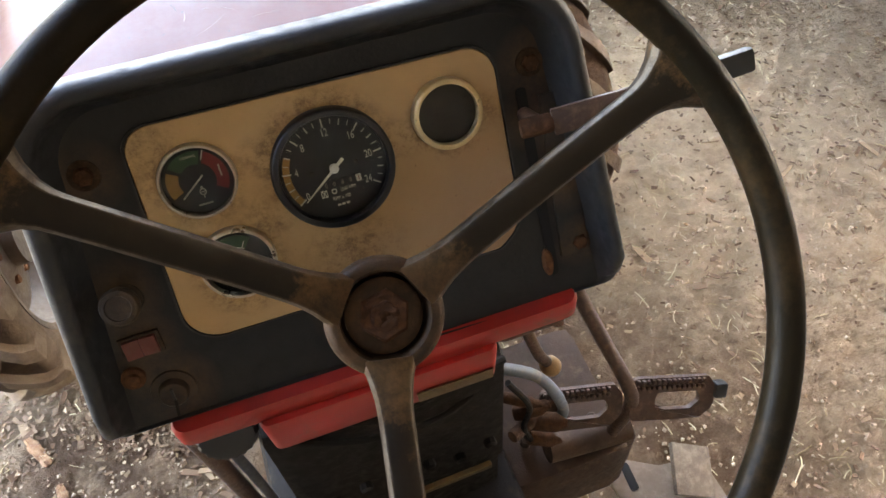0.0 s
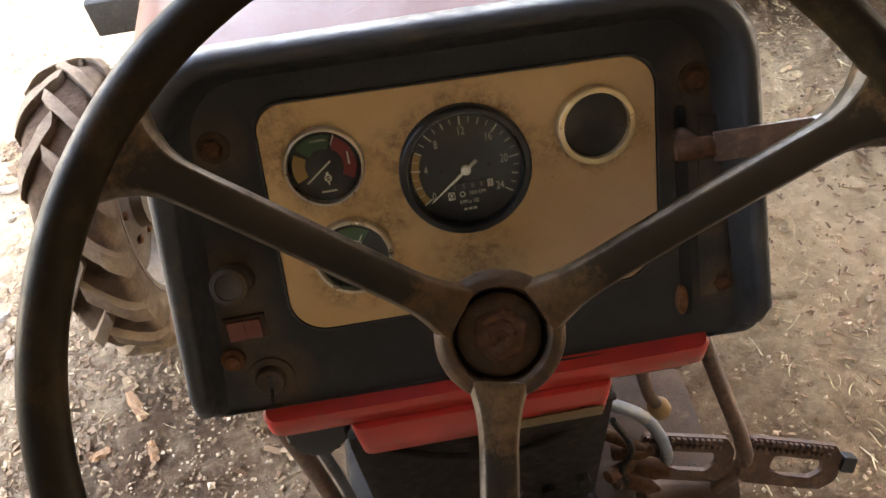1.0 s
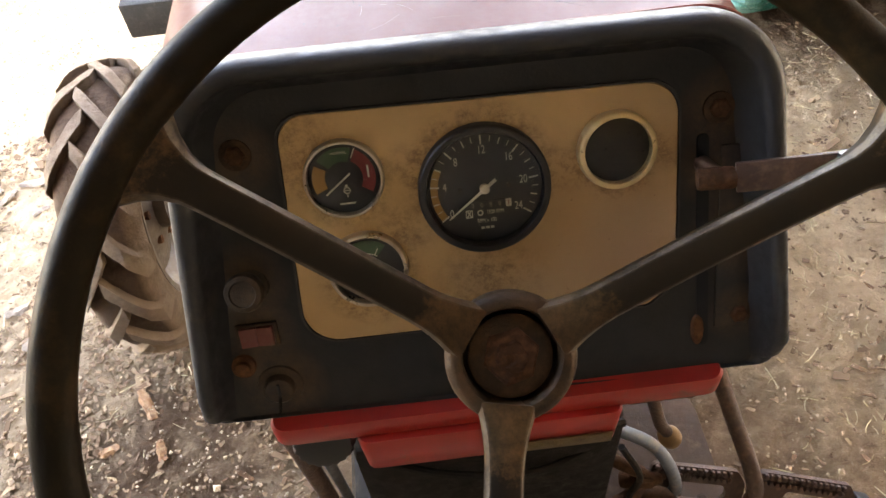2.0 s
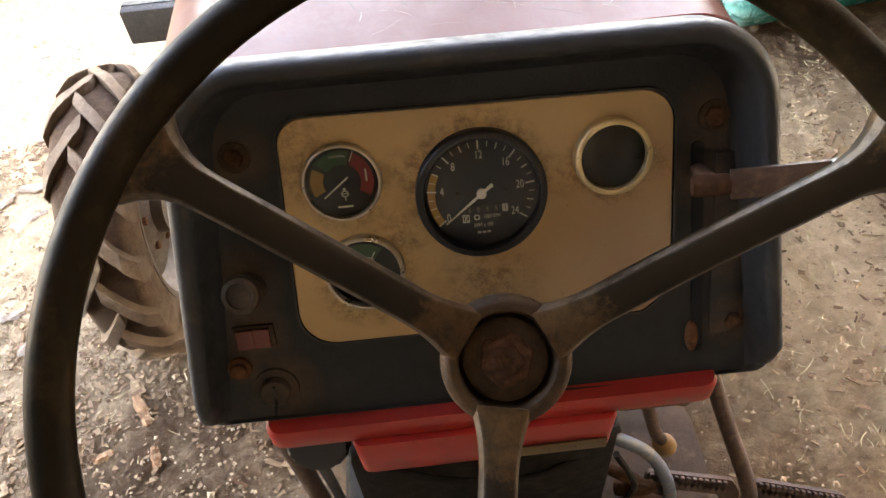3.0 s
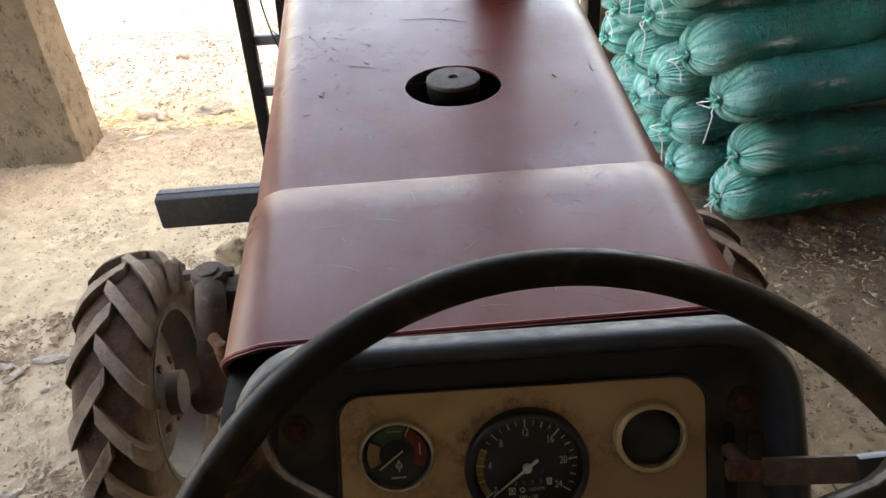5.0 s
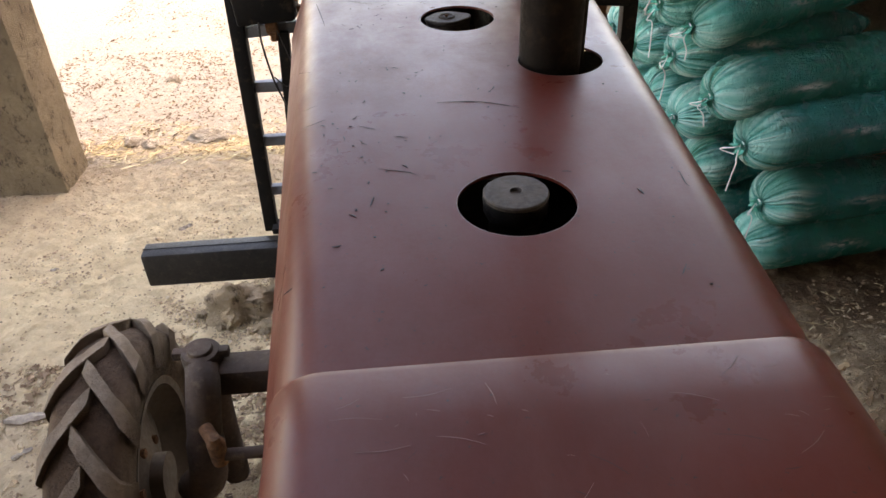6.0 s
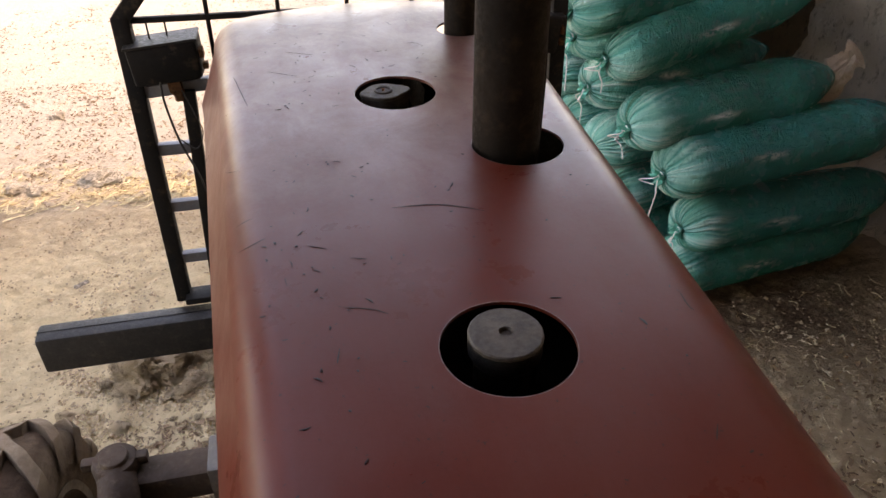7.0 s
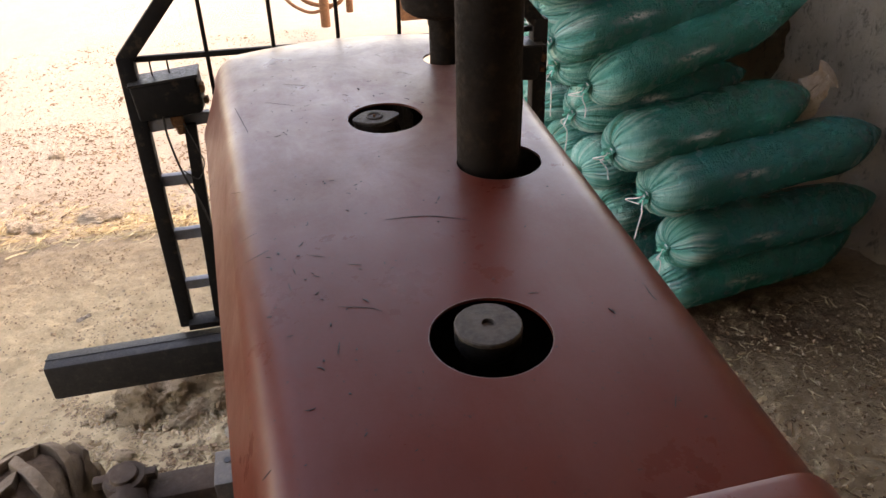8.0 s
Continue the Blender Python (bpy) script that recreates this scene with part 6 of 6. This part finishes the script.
# ---- loose things on the ground ----
def clod(name, at, r, seed, label, fine=5, mat=None):
    bm = bmesh.new()
    bmesh.ops.create_icosphere(bm, subdivisions=fine, radius=1)
    for v in bm.verts:
        p = v.co.copy()
        k = 1 + 0.5 * noise.noise(p * 1.4 + Vector((seed, 0, 0))) - 0.30 * abs(noise.noise(p * 3.4 + Vector((0, seed, 0)))) + 0.14 * noise.noise(p * 8) + 0.09 * noise.noise(p * 19)
        v.co = Vector((p.x * r[0], p.y * r[1], p.z * r[2])) * k + Vector((*at, ground_height(*at) + r[2] * 0.35))
    return thing(name, bm, mat or ROCK, label, "clod" if mat is None else "stone", "earth clods" if mat is None else "stones", smooth=45)


clod("earth_clod", (-0.874, 2.864), (0.14, 0.09, 0.10), 1, "lump of dry brown earth beside the tractor")
clod("earth_clod", (-0.652, 2.974), (0.11, 0.08, 0.085), 5, "lump of dry brown earth beside the tractor")
clod("earth_clod", (-0.586, 2.819), (0.06, 0.05, 0.055), 9, "small lump of dry earth beside the tractor")
clod("earth_clod", (-0.719, 2.753), (0.045, 0.04, 0.03), 12, "small lump of dry earth beside the tractor")
rnd = random.Random(31)
for i in range(26):
    x, y = rnd.gauss(-0.74, 0.17), rnd.gauss(2.80, 0.12)
    b = rnd.uniform(0.010, 0.030)
    clod("earth_clod", (x, y), (b * 1.3, b, b * 0.8), 50 + i, "small crumbled lump of dry earth", fine=3)
clod("stone", (-0.542, 2.643), (0.035, 0.03, 0.025), 77, "pale stone beside the bonnet", fine=4, mat=STONE)
clod("stone", (-1.338, 4.709), (0.12, 0.07, 0.05), 15, "pale brown stone on sunlit ground", mat=STONE)
clod("stone", (-1.791, 5.792), (0.05, 0.04, 0.03), 18, "pale stone on sunlit ground", mat=STONE)
clod("stone", (-1.78, 4.665), (0.06, 0.05, 0.035), 21, "pale stone by the doorway", mat=STONE)
clod("stone", (-1.669, 4.632), (0.05, 0.05, 0.03), 24, "pale stone by the doorway", mat=STONE)


def scatter(name, count, spots, shape, material, label, seed):
    """Thousands of small bits lying flat on the ground, in one mesh."""
    rnd = random.Random(seed)
    vs, fs = [], []
    for _ in range(count):
        x0, x1, y0, y1 = rnd.choice(spots)
        x, y = rnd.uniform(x0, x1), rnd.uniform(y0, y1)
        if noise.noise(Vector((x * 2.3, y * 2.3, seed))) + 0.6 * noise.noise(Vector((x * 7, y * 7, seed))) < rnd.uniform(-0.5, 0.45):
            continue
        pts, faces = shape(rnd)
        q, tilt, roll = rnd.uniform(0, 6.28), rnd.gauss(0, 0.22), rnd.gauss(0, 0.25)
        m = Euler((tilt, roll, q)).to_matrix()
        z = ground_height(x, y)
        k = len(vs)
        for p in pts:
            w = m @ Vector(p)
            vs.append((x + w.x, y + w.y, z + w.z + 0.004))
        fs += [tuple(i + k for i in f) for f in faces]
    me = bpy.data.meshes.new(name)
    me.from_pydata(vs, [], fs)
    me.materials.append(material)
    return tagged(new(name, me), label, name.replace("_", " "), kind="stuff")


def chip_shape(rnd):
    big = rnd.choice((1.7, 2.2, 2.8)) if rnd.random() < 0.05 else 1.0
    a, b, h = rnd.uniform(0.004, 0.015) * big, rnd.uniform(0.002, 0.006) * big, rnd.uniform(0.0008, 0.003)
    s = rnd.uniform(0.5, 1.0)
    return [(-a, -b, 0), (a * s, -b * 0.8, 0), (a, b * s, 0), (-a * 0.8, b, 0), (-a, -b, h), (a * s, -b * 0.8, h * 1.3), (a, b * s, h), (-a * 0.8, b, h)], [(4, 5, 6, 7), (0, 1, 5, 4), (1, 2, 6, 5), (2, 3, 7, 6), (3, 0, 4, 7)]


def crumb_shape(rnd):
    r = rnd.uniform(0.002, 0.008) * (2 if rnd.random() < 0.06 else 1)
    k = [rnd.uniform(0.6, 1.2) * r for _ in range(6)]
    return [(k[0], 0, 0), (0, k[1], 0), (-k[2], 0, 0), (0, -k[3], 0), (0, 0, k[4] * 0.8), (0, 0, -k[5] * 0.4)], [(0, 1, 4), (1, 2, 4), (2, 3, 4), (3, 0, 4), (1, 0, 5), (2, 1, 5), (3, 2, 5), (0, 3, 5)]


def straw_shape(rnd):
    L, w = rnd.uniform(0.02, 0.075), rnd.uniform(0.0008, 0.0018)
    bend = rnd.gauss(0, 0.12) * L
    pts = []
    for i in range(4):
        t = i / 3
        x, y = (t - 0.5) * L, bend * 4 * t * (1 - t)
        pts += [(x, y - w, 0), (x, y + w, 0), (x, y, w * 1.6)]
    fs = []
    for i in range(3):
        a = 3 * i
        fs += [(a, a + 2, a + 5, a + 3), (a + 2, a + 1, a + 4, a + 5)]
    return pts, fs


NEAR_R, NEAR_L, FRONT = (0.35, 2.4, 0.3, 2.8), (-2.1, -0.45, 0.5, 2.6), (-2.4, -0.3, 2.5, 4.3)
SILL = (-2.1, -0.5, 4.42, 5.0)
scatter("wood_chips", 19000, [NEAR_R, NEAR_L, NEAR_L, NEAR_L], chip_shape, CHIP, "scattered pale and brown wood chips on earth", 3)
scatter("earth_crumbs", 34000, [NEAR_R, NEAR_R, NEAR_L, NEAR_L, FRONT, FRONT, (-1.2, -0.3, 2.5, 3.2)], crumb_shape, PEBBLE, "small crumbs of dry earth", 4)
scatter("straw", 6000, [NEAR_R, NEAR_R, NEAR_L, (-1.1, -0.4, 2.5, 3.1), SILL, SILL, SILL, (-2.4, 0.2, 4.4, 8.4)], straw_shape, STRAW, "thin dry straws on the ground", 5)


def stalk_shape(rnd):
    pts, fs = straw_shape(rnd)
    k = rnd.uniform(1.2, 2.2)
    return [(x * k, y * k, z * k) for x, y, z in pts], fs


scatter("dry_stalks", 900, [(-2.1, -0.6, 4.35, 4.75), (-2.1, -0.6, 4.42, 4.65)], stalk_shape, STRAW, "dry stalks and chaff along the doorway", 8)


scatter("yard_chaff", 11000, [(-2.8, 0.3, 4.45, 6.5), (-2.8, 0.3, 4.45, 9.0)], chip_shape, CHIP, "chaff and bits of wood on the sunlit yard", 9)


# larger pieces of bark and wood
def bark(at, ln, wd, turn, mat, label, seed, name="bark_piece"):
    q = bmesh.new()
    c, sn = math.cos(turn), math.sin(turn)
    z0 = ground_height(*at) + 0.008
    loops = []
    for i in range(12):
        t = i / 11
        u = (t - 0.5) * ln
        w = wd * (0.55 + 0.45 * math.sin(math.pi * min(1, max(0, t))) ** 0.5) * (1 + 0.35 * noise.noise(Vector((t * 5, seed, 0))))
        ring = []
        for k, (v, hgt) in enumerate(((-1, 0), (-0.4, 0.35), (0.4, 0.4), (1, 0), (0.9, -0.3), (-0.9, -0.3))):
            x, y = u, v * w + 0.15 * wd * noise.noise(Vector((t * 3, seed + 4, 0)))
            ring.append(Vector((at[0] + x * c - y * sn, at[1] + x * sn + y * c, z0 + wd * 0.5 * hgt + 0.01 * noise.noise(Vector((t * 4, k * 0.6, seed))))))
        loops.append(ring)
    rings(q, loops)
    return thing(name, q, mat, label, "wood piece", "wood pieces", smooth=30)


BARK = worn("orange_bark", (0.24, 0.11, 0.045), (0.15, 0.07, 0.03), (0.32, 0.19, 0.09), 0.8, 0, 40, 0.45, 0.7, 0.6)
DEAD_WOOD = worn("grey_dead_wood", (0.2, 0.15, 0.105), (0.12, 0.085, 0.06), (0.3, 0.24, 0.17), 0.85, 0, 40, 0.45, 0.7, 0.6)
for i, (x, y, ln, wd, turn) in enumerate(((-0.94, 1.261, 0.12, 0.016, 2.1), (-0.874, 1.107, 0.07, 0.013, 1.9), (-1.028, 1.129, 0.06, 0.014, 0.4))):
    bark((x, y), ln, wd, turn, BARK, "curled orange-brown strip of bark", i)
for i, (x, y, ln, wd, turn) in enumerate(((-1.536, 2.322, 0.16, 0.022, 0.1), (-1.393, 2.289, 0.12, 0.02, 0.5), (-1.647, 2.245, 0.10, 0.014, 1.0), (-1.735, 2.3, 0.12, 0.018, -0.2), (-1.492, 2.156, 0.07, 0.012, 0.7),
                                          (-1.448, 1.681, 0.08, 0.02, 0.3), (-1.371, 1.538, 0.05, 0.015, 1.4), (-1.238, 3.593, 0.07, 0.014, 0.7), (-1.78, 3.284, 0.04, 0.01, 0.2), (-1.559, 4.521, 0.12, 0.012, 0.4), (-1.072, 4.477, 0.07, 0.012, 1.9))):
    bark((x, y), ln, wd, turn, DEAD_WOOD, "grey-brown splinter of dead wood", 20 + i)

# ---- out in the yard ----
def old_implement():
    th = holder("field_implement", (0.5, 8.5, -0.29), "rusty farm implement standing out in the sunlit yard", "implement")
    for nm, pts, r in (("post", [(0.40, 8.40, -0.32), (0.41, 8.42, 0.7)], 0.05), ("post", [(0.72, 8.9, -0.32), (0.73, 8.9, 0.6)], 0.04),
                       ("bent_pipe", [(0.1, 8.7, 0.4), (0.15, 8.6, 0.0), (0.35, 8.5, -0.12), (0.6, 8.5, -0.08), (0.66, 8.6, 0.3)], 0.022),
                       ("bent_pipe", [(-0.1, 9.1, 0.3), (0.0, 9.0, -0.1), (0.25, 8.8, -0.26), (0.5, 8.7, -0.2)], 0.018)):
        q = bmesh.new()
        tube(q, spline(pts, 6), r, 12)
        part(nm, q, RUST, th)
    q = bmesh.new()
    box(q, (1.3, 8.25, -0.17), (0.28, 0.2, 0.2), bevel=0.02)
    thing("crate", q, RUST, "small brown box out in the yard", "box")


old_implement()

q = bmesh.new()
box(q, (0, 0, 0), (0.075, 0.085, 0.010), Matrix.Translation((0.448, 0.412, 0.524)) @ Euler((0.18, 0.42, -0.30)).to_matrix().to_4x4(), 0.002)
thing("wood_offcut", q, DEAD_WOOD, "small square offcut of grey board on the foot plate", "wood piece")
